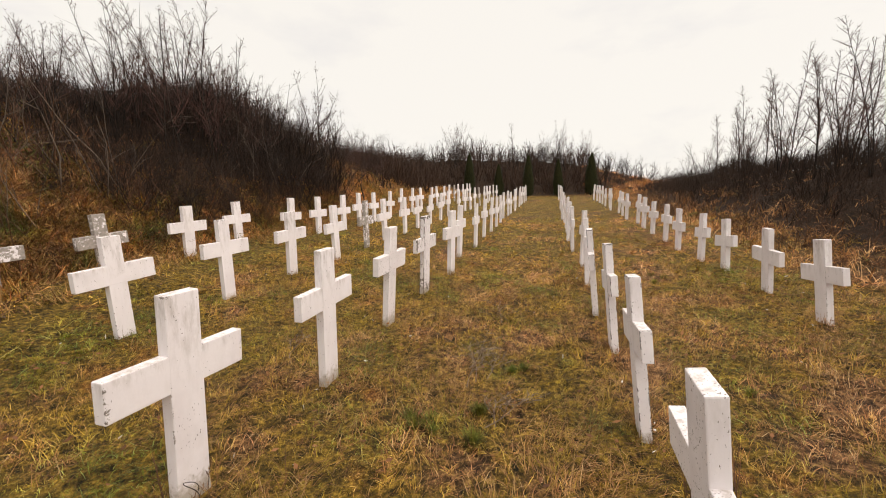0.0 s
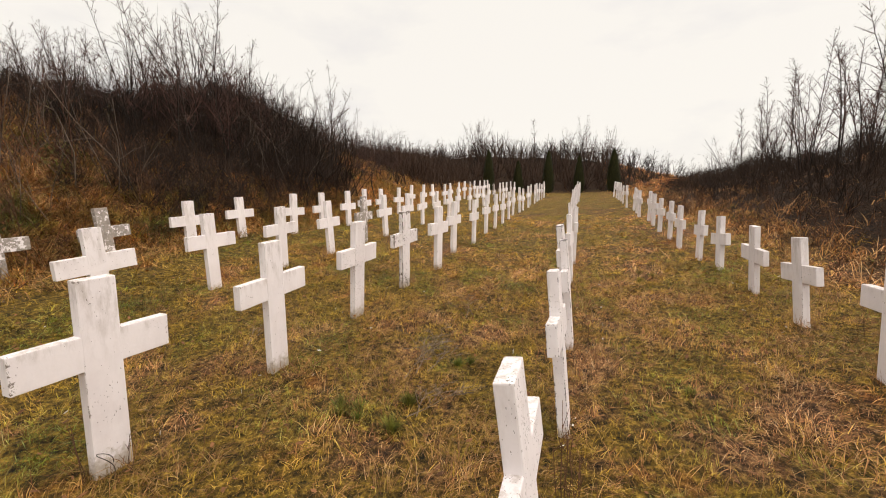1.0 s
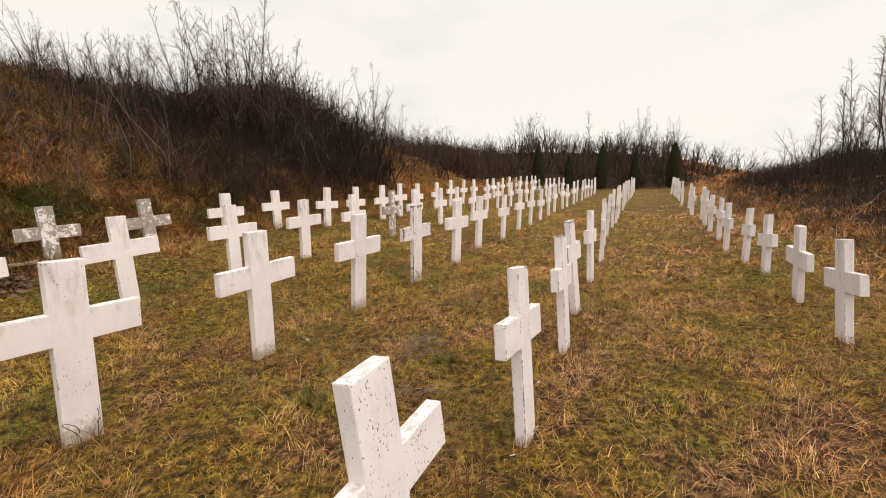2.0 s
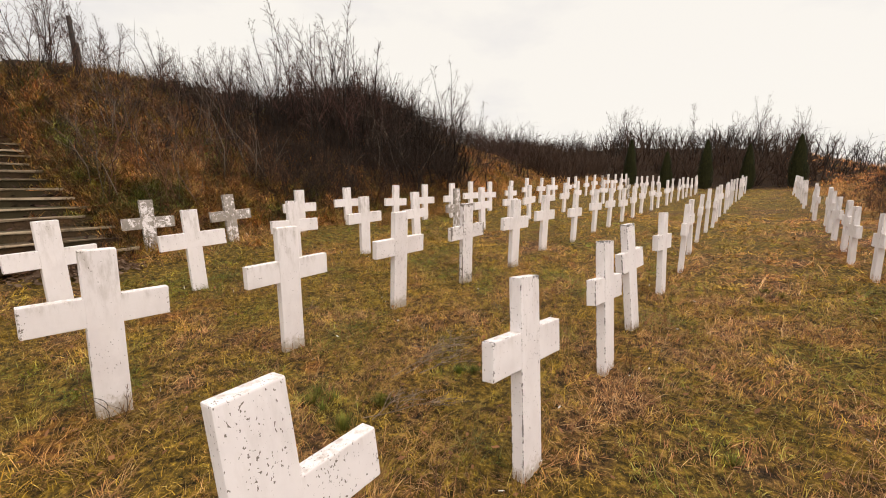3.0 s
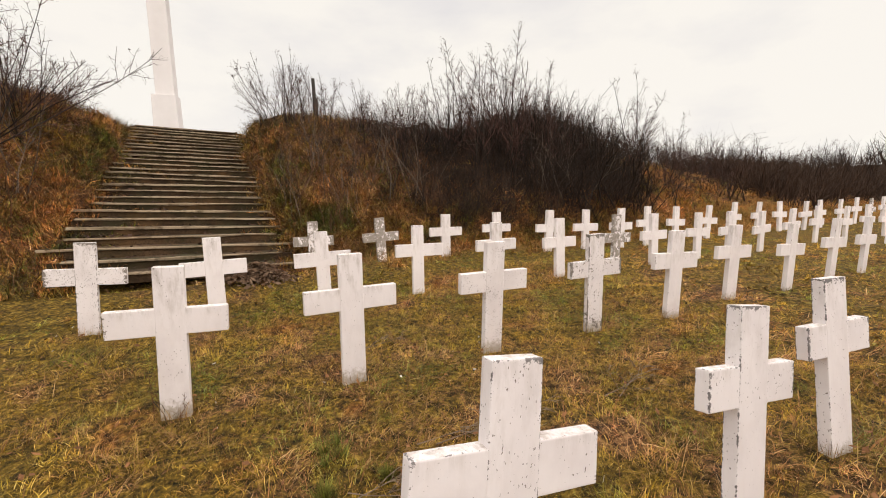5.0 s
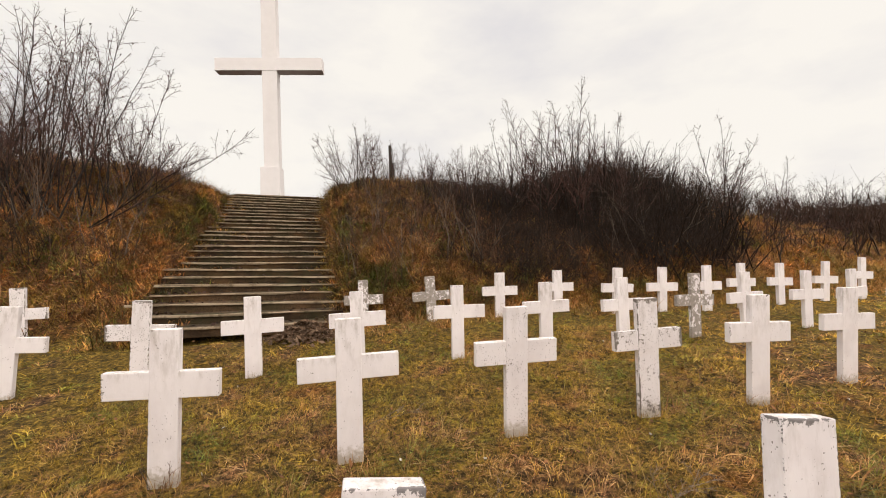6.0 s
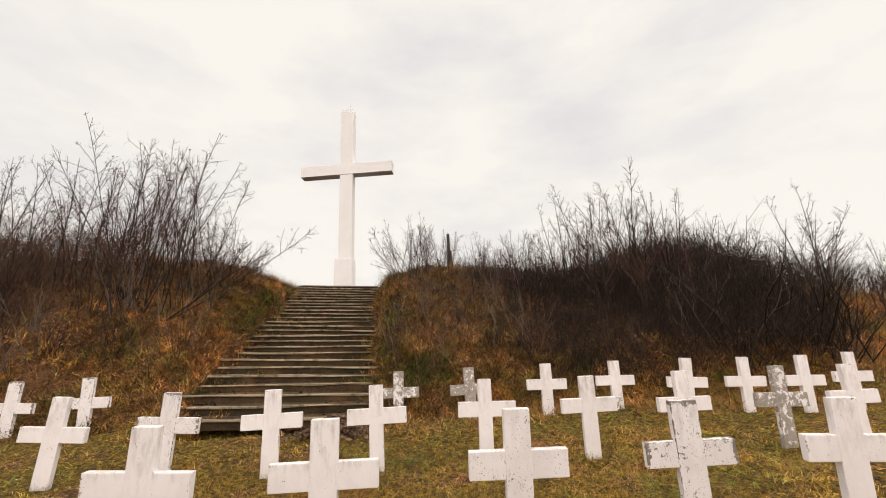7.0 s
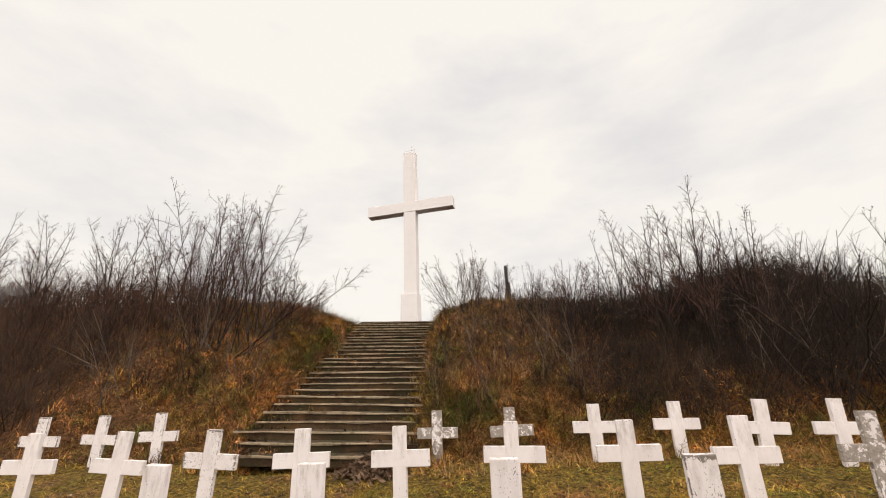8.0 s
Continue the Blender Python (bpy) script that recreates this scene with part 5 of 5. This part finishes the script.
v, f = tussocks(10, 5200, 14, -15.8, -5.6, -1.2, 3.6, (0.15, 0.48), (0.005, 0.011), (0.2, 1.35), 0.06,
                lambda x, y: ((np.abs(y - stair_mid(x)) > 1.34 + 0.17 * np.sin(x * 2.3) - 0.11 * np.sin(x * 6.1 + np.sign(y - 1.1))) & (np.abs(y - stair_mid(x)) < 2.15)) * 0.8)
stuff("stair_weeds", v, f, BANK_STRAW, "dead grass and weeds overgrowing the stairs' edges", "grass")


v, f = tussocks(16, 4300, 14, -12.4, -6.7, -3.4, 6.2, (0.14, 0.42), (0.005, 0.011), (0.1, 1.1), 0.08, lambda x, y: ((np.abs(y - 1.15) > 1.7) & (ripple(x, y + 1, 1.6) > -0.2)) * 0.9)
stuff("bank_tussocks", v, f, STRAW, "bleached straw tussocks hanging down the bank by the stairs", "grass")


v, f = tussocks(29, 620, 18, -8.3, -6.1, 2.9, 5.4, (0.18, 0.5), (0.005, 0.010), (0.1, 1.1), 0.09, lambda x, y: np.clip(0.6 + 0.6 * ripple(x, y, 1.2), 0.1, 1))
stuff("bleached_tussocks", v, f, STRAW, "pale bleached tussocks at the bank's foot beside the stairs", "grass")


v, f = tussocks(31, 1700, 16, -13.2, -7.4, -5.2, -0.5, (0.20, 0.5), (0.006, 0.012), (0.1, 1.1), 0.09, lambda x, y: np.clip(0.35 + 0.9 * ripple(x, y, 1.4), 0.0, 1) * (np.abs(y - stair_mid(x)) > 1.7))
stuff("russet_tussocks", v, f, RUSSET, "russet matted grass hanging over the bank beside the stairs", "grass")


def stair_litter():
    """Dead leaves, dirt and moss clumps lying on the treads, most at their ends."""
    rng = np.random.default_rng(41)
    run, rise = (STAIR_X0 - STAIR_X1) / STEPS, (STAIR_Z1 - STAIR_Z0) / STEPS
    n = 2400
    k = rng.integers(STEPS, size=n)
    x = STAIR_X0 - run * (k + rng.uniform(0.12, 1.0, n))
    side = np.where(rng.random(n) < 0.55, 1.6 - np.abs(rng.normal(0, 0.32, n)), rng.uniform(0, 1.6, n)) * np.where(rng.random(n) < 0.6, -1, 1)
    o = np.stack([x, stair_mid(x) + side, STAIR_Z0 + rise * (k + 1) + rng.uniform(0.004, 0.03, n)], 1)
    a = rng.uniform(0, 2 * np.pi, n)
    d = np.stack([np.cos(a), np.sin(a), rng.normal(0, 0.4, n)], 1) * rng.uniform(0.02, 0.06, (n, 1))
    e = np.stack([-np.sin(a), np.cos(a), rng.normal(0, 0.4, n)], 1) * rng.uniform(0.01, 0.03, (n, 1))
    v = np.stack([o - d, o + e, o + d, o - e], 1).reshape(-1, 3)
    i = (np.arange(n) * 4)[:, None]
    stuff("stair_litter", v, np.concatenate([i + np.array([[0, 1, 2]]), i + np.array([[0, 2, 3]])]), LEAF_DARK, "dead leaves and dirt lying on the stairs", "leaves")


stair_litter()


def stair_grass():
    """Dead grass and moss rooted on the ends of the treads and hanging over them."""
    rng = np.random.default_rng(43)
    run, rise = (STAIR_X0 - STAIR_X1) / STEPS, (STAIR_Z1 - STAIR_Z0) / STEPS
    clumps, per = 420, 16
    k = rng.integers(STEPS - 3, size=clumps)
    left = rng.random(clumps) < 0.62
    reach = np.array([[rng.uniform(0.05, 0.55), rng.uniform(0.03, 0.25)] for _ in range(STEPS)])
    side = 1.66 - np.abs(rng.normal(0, 1, clumps)) * np.where(left, reach[k, 0], reach[k, 1])
    cx = STAIR_X0 - run * (k + rng.uniform(0.05, 0.95, clumps))
    cy = stair_mid(cx) + np.where(left, -side, side)
    cz = STAIR_Z0 + rise * (k + 1) - 0.01
    n = clumps * per
    o = np.stack([np.repeat(c, per) for c in (cx, cy, cz)], 1) + rng.normal(0, 1, (n, 3)) * np.array([0.05, 0.06, 0.0])
    a, t = rng.normal(0.0, 1.3, n), rng.uniform(0.1, 1.2, n)
    d = np.stack([np.cos(a) * np.cos(t), np.sin(a) * np.cos(t), np.sin(t)], 1) * rng.uniform(0.06, 0.26, (n, 1))
    w = np.stack([-np.sin(a), np.cos(a), 0 * a], 1) * rng.uniform(0.004, 0.008, (n, 1))
    mid, end = o + 0.6 * d, o + d - np.array([0, 0, 1.0]) * np.linalg.norm(d, axis=1, keepdims=True) * 0.35
    v = np.stack([o - w, o + w, mid + 0.7 * w, mid - 0.7 * w, end], 1).reshape(-1, 3)
    i = (np.arange(n) * 5)[:, None]
    stuff("stair_grass", v, np.concatenate([i + np.array([[0, 1, 2]]), i + np.array([[0, 2, 3]]), i + np.array([[3, 2, 4]])]), BANK_STRAW, "dead grass and moss growing over the ends of the treads", "grass")


stair_grass()


def bank_leaves():
    rng = np.random.default_rng(47)
    n = 9000
    x, y = rng.uniform(-12.8, -6.3, n), rng.uniform(-5.5, 7.0, n)
    ok = np.abs(y - stair_mid(x)) > 1.6
    x, y = x[ok], y[ok]
    n = len(x)
    o = np.stack([x, y, land_z(x, y) + rng.uniform(0.02, 0.14, n)], 1)
    d = rng.normal(0, 1, (n, 3)) * np.array([1, 1, 0.7])
    d *= (rng.uniform(0.02, 0.055, n) / np.linalg.norm(d, axis=1))[:, None]
    e = np.cross(d, rng.normal(0, 1, (n, 3)))
    e *= (rng.uniform(0.012, 0.03, n) / np.linalg.norm(e, axis=1))[:, None]
    v = np.stack([o - d, o + e, o + d, o - e], 1).reshape(-1, 3)
    i = (np.arange(n) * 4)[:, None]
    stuff("bank_leaves", v, np.concatenate([i + np.array([[0, 1, 2]]), i + np.array([[0, 2, 3]])]), LEAF, "russet dead leaves caught in the grass of the bank", "leaves")


bank_leaves()


v, f = blades(21, 42000, -4.2, 3.6, 0.3, 6.6, (0.05, 0.13), (0.0014, 0.0028), (0.02, 0.4), lambda x, y: np.clip(0.55 + 0.6 * ripple(x + 0.5, y - 1, 1.9), 0.1, 1))
stuff("thatch", v, f, STRAW, "fine bleached straw lying flat in the turf", "grass")


# tall grass left standing round the feet of the crosses
def foot_grass():
    rng = np.random.default_rng(9)
    V = []
    for x, y, *_ in NEAR:
        n = 150 if x > 0 else 90
        a = rng.uniform(0, 2 * np.pi, n)
        r = 0.06 + np.abs(rng.normal(0, 0.07, n))
        px, py = x + r * np.cos(a) * 0.8, y + r * np.sin(a) * 1.2
        o = np.stack([px, py, land_z(px, py) - 0.01], 1)
        tilt = rng.uniform(0.35, 1.45, n)
        d = np.stack([np.cos(a) * np.cos(tilt), np.sin(a) * np.cos(tilt), np.sin(tilt)], 1) * rng.uniform(0.03, 0.15, (n, 1))
        s = np.stack([-np.sin(a), np.cos(a), np.zeros(n)], 1) * 0.0018
        V.append(np.stack([o - s, o + s, o + d], 1).reshape(-1, 3))
    v = np.concatenate(V)
    stuff("foot_grass", v, np.arange(len(v)).reshape(-1, 3), STRAW, "unmown dry grass round the feet of the crosses", "grass")


foot_grass()


def green_tuft(x, y, tall, n, seed):
    rng = np.random.default_rng(seed)
    a = rng.uniform(0, 2 * np.pi, n)
    tilt = rng.uniform(0.5, 1.5, n)
    r = np.abs(rng.normal(0, 0.028, n))
    o = np.stack([r * np.cos(a), r * np.sin(a), np.full(n, -0.01)], 1)
    d = np.stack([np.cos(a) * np.cos(tilt), np.sin(a) * np.cos(tilt), np.sin(tilt)], 1) * (tall * rng.uniform(0.5, 1.1, (n, 1)))
    s = np.stack([-np.sin(a), np.cos(a), np.zeros(n)], 1) * 0.0022
    v = np.stack([o - s, o + s, o + d], 1).reshape(-1, 3)
    ob = new("grass_tuft", raw_mesh("grass_tuft", v, np.arange(3 * n).reshape(-1, 3), TUFT_GREEN))
    ob.matrix_basis = pose(x, y, ground_at(x, y))
    return tagged(ob, "fresh green grass tuft in the dry turf", "grass tuft", "green grass tufts")


for k, (x, y, tall, n) in enumerate(((-0.43, 2.63, 0.08, 300), (-0.42, 2.30, 0.11, 260), (-0.80, 2.38, 0.10, 150), (-0.72, 2.46, 0.09, 130), (-0.86, 2.47, 0.08, 110), (-0.68, 2.36, 0.08, 90),
                                     (-0.26, 3.26, 0.06, 200), (-0.16, 3.30, 0.06, 120), (1.55, 6.3, 0.09, 160), (1.75, 6.6, 0.09, 160), (1.62, 6.8, 0.08, 140), (1.4, 3.2, 0.07, 100))):
    green_tuft(x, y, tall, n, k)


# ---- small things ----
def fence_post(x, y):
    z = ground_at(x, y)
    thing = empty("fence_post", pose(x, y, z, 1.5, -1, 30), "old dark wooden post on the crest of the bank", "post")
    rng = random.Random(8)
    part("post", block(0.115, 0.115, 2.4, 0, 0, 0.72, 0.015, 0.012, 3, rng), OLD_WOOD, thing)
    part("brace", block(0.08, 0.12, 1.3, 0.10, 0.03, 0.4, 0.01, 0.008, 2, rng), OLD_WOOD, thing)


fence_post(-18.3, 5.72)


def fallen_branch(x, y, turn, size, seed):
    rng = random.Random(seed)
    out = []
    grow(rng, (0, 0, 0.02), (1, 0, 0.05), size, 0.0028 + 0.0022 * size, 2, out, (4, 7), 0.16, 5, (12, 45), 0.0, 0.1)
    out = np.array(out)
    for c in (2, 5):
        out[:, c] = np.clip(out[:, c] * 0.35, 0.0, 0.09) + 0.03
    v, f = prisms(out[:, 0:3], out[:, 3:6], np.maximum(out[:, 6], 0.002), np.where(out[:, 7] > 0, np.maximum(out[:, 7], 0.0015), 0))
    ob = new("fallen_branch", raw_mesh("fallen_branch", v, f, PALE_TWIG))
    ob.matrix_basis = pose(x, y, ground_at(x, y), 0, 0, turn)
    return tagged(ob, "dry bleached fallen branch lying on the grass", "branch", "fallen branches")


for k, (x, y, turn, size) in enumerate(((-0.55, 2.85, 82, 0.8), (-0.50, 2.95, 97, 0.75), (-0.42, 3.0, 75, 0.7), (-0.58, 3.15, 70, 0.6), (-0.36, 2.40, 72, 0.55), (-0.30, 2.42, 88, 0.45),
                                        (-0.42, 4.22, 98, 0.7), (-0.36, 4.3, 110, 0.5), (-2.05, 2.95, 115, 0.5), (-0.75, 3.3, 20, 0.45))):
    fallen_branch(x, y, turn, size, 80 + k)


def brush_heap():
    """Raked leaves and twigs at the foot of the stairs."""
    rng = np.random.default_rng(21)
    n = 1500
    r, a = np.abs(rng.normal(0, 0.24, n)), rng.uniform(0, 2 * np.pi, n)
    px, py = r * np.cos(a) * 0.7, r * np.sin(a) * 1.3
    top = 0.30 * np.exp(-(r / 0.30) ** 2)
    o = np.stack([px, py, top * rng.uniform(0.2, 1, n)], 1)
    d = rng.normal(0, 1, (n, 3)) * np.array([1, 1, 0.5])
    d *= (rng.uniform(0.02, 0.07, n) / np.linalg.norm(d, axis=1))[:, None]
    e = np.cross(d, rng.normal(0, 1, (n, 3)))
    e *= (rng.uniform(0.01, 0.03, n) / np.linalg.norm(e, axis=1))[:, None]
    v = np.stack([o - d - e * 0.3, o + e, o + d, o - e], 1).reshape(-1, 3)
    i = (np.arange(n) * 4)[:, None]
    f = np.concatenate([i + np.array([[0, 1, 2]]), i + np.array([[0, 2, 3]])])
    thing = empty("leaf_heap", pose(-5.3, 2.32, ground_at(-5.3, 2.32) + 0.01), "heap of raked dead leaves and twigs below the stairs", "leaf heap")
    part("leaves", raw_mesh("leaves", v, f, HEAP), HEAP, thing)
    m = 160
    p0 = np.stack([rng.normal(0, 0.18, m), rng.normal(0, 0.32, m), rng.uniform(0.02, 0.22, m)], 1)
    p1 = p0 + rng.normal(0, 0.16, (m, 3)) * np.array([1, 1, 0.5])
    v, f = prisms(p0, p1, np.full(m, 0.004), np.full(m, 0.002))
    part("twigs", raw_mesh("twigs", v, f, TWIG_RED), TWIG_RED, thing)


brush_heap()


def wire_loop(x, y, turn):
    out = []
    p = Vector((0, 0, 0))
    for k in range(26):
        t = k / 25
        q = Vector((0.012 * math.sin(9 * t), 0.03 * math.sin(7 * t + 1), 0.16 * math.sin(2.6 * t)))
        if k:
            out.append((*p, *q, 0.0022, 0.0022))
        p = q
    out = np.array(out)
    v, f = prisms(out[:, 0:3], out[:, 3:6], out[:, 6], out[:, 7])
    ob = new("wire", raw_mesh("wire", v, f, WIRE))
    ob.matrix_basis = pose(x, y, ground_at(x, y), 0, 0, turn)
    return tagged(ob, "bent rusty wire at the foot of a white cross", "wire")


wire_loop(-1.60, 1.50, 0)


def dead_weed(x, y, tall, seed):
    """A dry stalk, or two from one root, with a few side twigs."""
    rng = random.Random(seed)
    thing = empty("dead_weed", pose(x, y, ground_at(x, y)), "thin dry brown weed stalk standing in the grass", "weed", "dead weed stalks")
    for k in range(rng.randint(1, 2)):
        out = []
        grow(rng, (rng.gauss(0, 0.02), rng.gauss(0, 0.02), -0.03), (rng.gauss(0, 0.07), rng.gauss(0, 0.07), 1), tall * rng.uniform(0.8, 1.0), 0.0022 + 0.0025 * tall, 1, out, (3, 6), 0.05, 5, (20, 45), 0.02, 0.3, 0.5)
        runs = [("stem", out[:5])] + [("twig", out[a:a + 2]) for a in range(5, len(out), 2)]
        for name, rows in runs:
            q = np.array(rows)
            v, f = prisms(q[:, 0:3], q[:, 3:6], np.maximum(q[:, 6], 0.0018), np.where(q[:, 7] > 0, np.maximum(q[:, 7], 0.0013), 0))
            part(name, raw_mesh(name, v, f, TWIG_RED), TWIG_RED, thing)


for k, (x, y, tall) in enumerate(((0.59, 1.86, 0.66), (0.69, 1.57, 0.66), (0.63, 1.72, 0.46), (0.56, 1.78, 0.5), (0.73, 1.68, 0.4), (0.63, 1.93, 0.36), (-1.74, 1.47, 0.36), (-1.70, 1.60, 0.25),
                                 (2.86, 3.42, 0.45), (2.95, 3.6, 0.38), (3.05, 4.5, 0.5), (0.78, 3.95, 0.3), (0.72, 4.05, 0.26), (-6.1, 3.66, 1.85), (-6.3, 3.0, 0.8), (-6.1, 5.1, 0.7))):
    dead_weed(x, y, tall, 300 + k)


def dead_leaves():
    rng = np.random.default_rng(33)
    n = 2600
    x, y = rng.uniform(-6, 4.5, n), rng.uniform(0.2, 13, n)
    o = np.stack([x, y, land_z(x, y) + rng.uniform(0.02, 0.06, n)], 1)
    a = rng.uniform(0, 2 * np.pi, n)
    s = rng.uniform(0.012, 0.03, n)[:, None]
    d = np.stack([np.cos(a), np.sin(a), rng.normal(0, 0.3, n)], 1) * s
    e = np.stack([-np.sin(a), np.cos(a), rng.normal(0, 0.3, n)], 1) * s * 0.5
    v = np.stack([o - d, o + e, o + d, o - e], 1).reshape(-1, 3)
    i = (np.arange(n) * 4)[:, None]
    stuff("fallen_leaves", v, np.concatenate([i + np.array([[0, 1, 2]]), i + np.array([[0, 2, 3]])]), LEAF, "scattered brown fallen leaves on the turf", "leaves")


dead_leaves()


def paint_flakes():
    """Small white chips of fallen paint near the crosses."""
    rng = np.random.default_rng(61)
    V = []
    for x, y, *_ in NEAR:
        if y < 7:
            n = 4
            px, py = x + rng.normal(0, 0.3, n), y + rng.normal(0, 0.35, n)
            o = np.stack([px, py, land_z(px, py) + rng.uniform(0.025, 0.05, n)], 1)
            d = rng.normal(0, 0.009, (n, 3))
            e = rng.normal(0, 0.007, (n, 3))
            V.append(np.stack([o - d, o + e, o + d, o - e], 1).reshape(-1, 3))
    v = np.concatenate(V)
    i = (np.arange(len(v) // 4) * 4)[:, None]
    stuff("paint_flakes", v, np.concatenate([i + np.array([[0, 1, 2]]), i + np.array([[0, 2, 3]])]), FLAKE, "small white paint chips fallen in the grass", "paint chips")


paint_flakes()
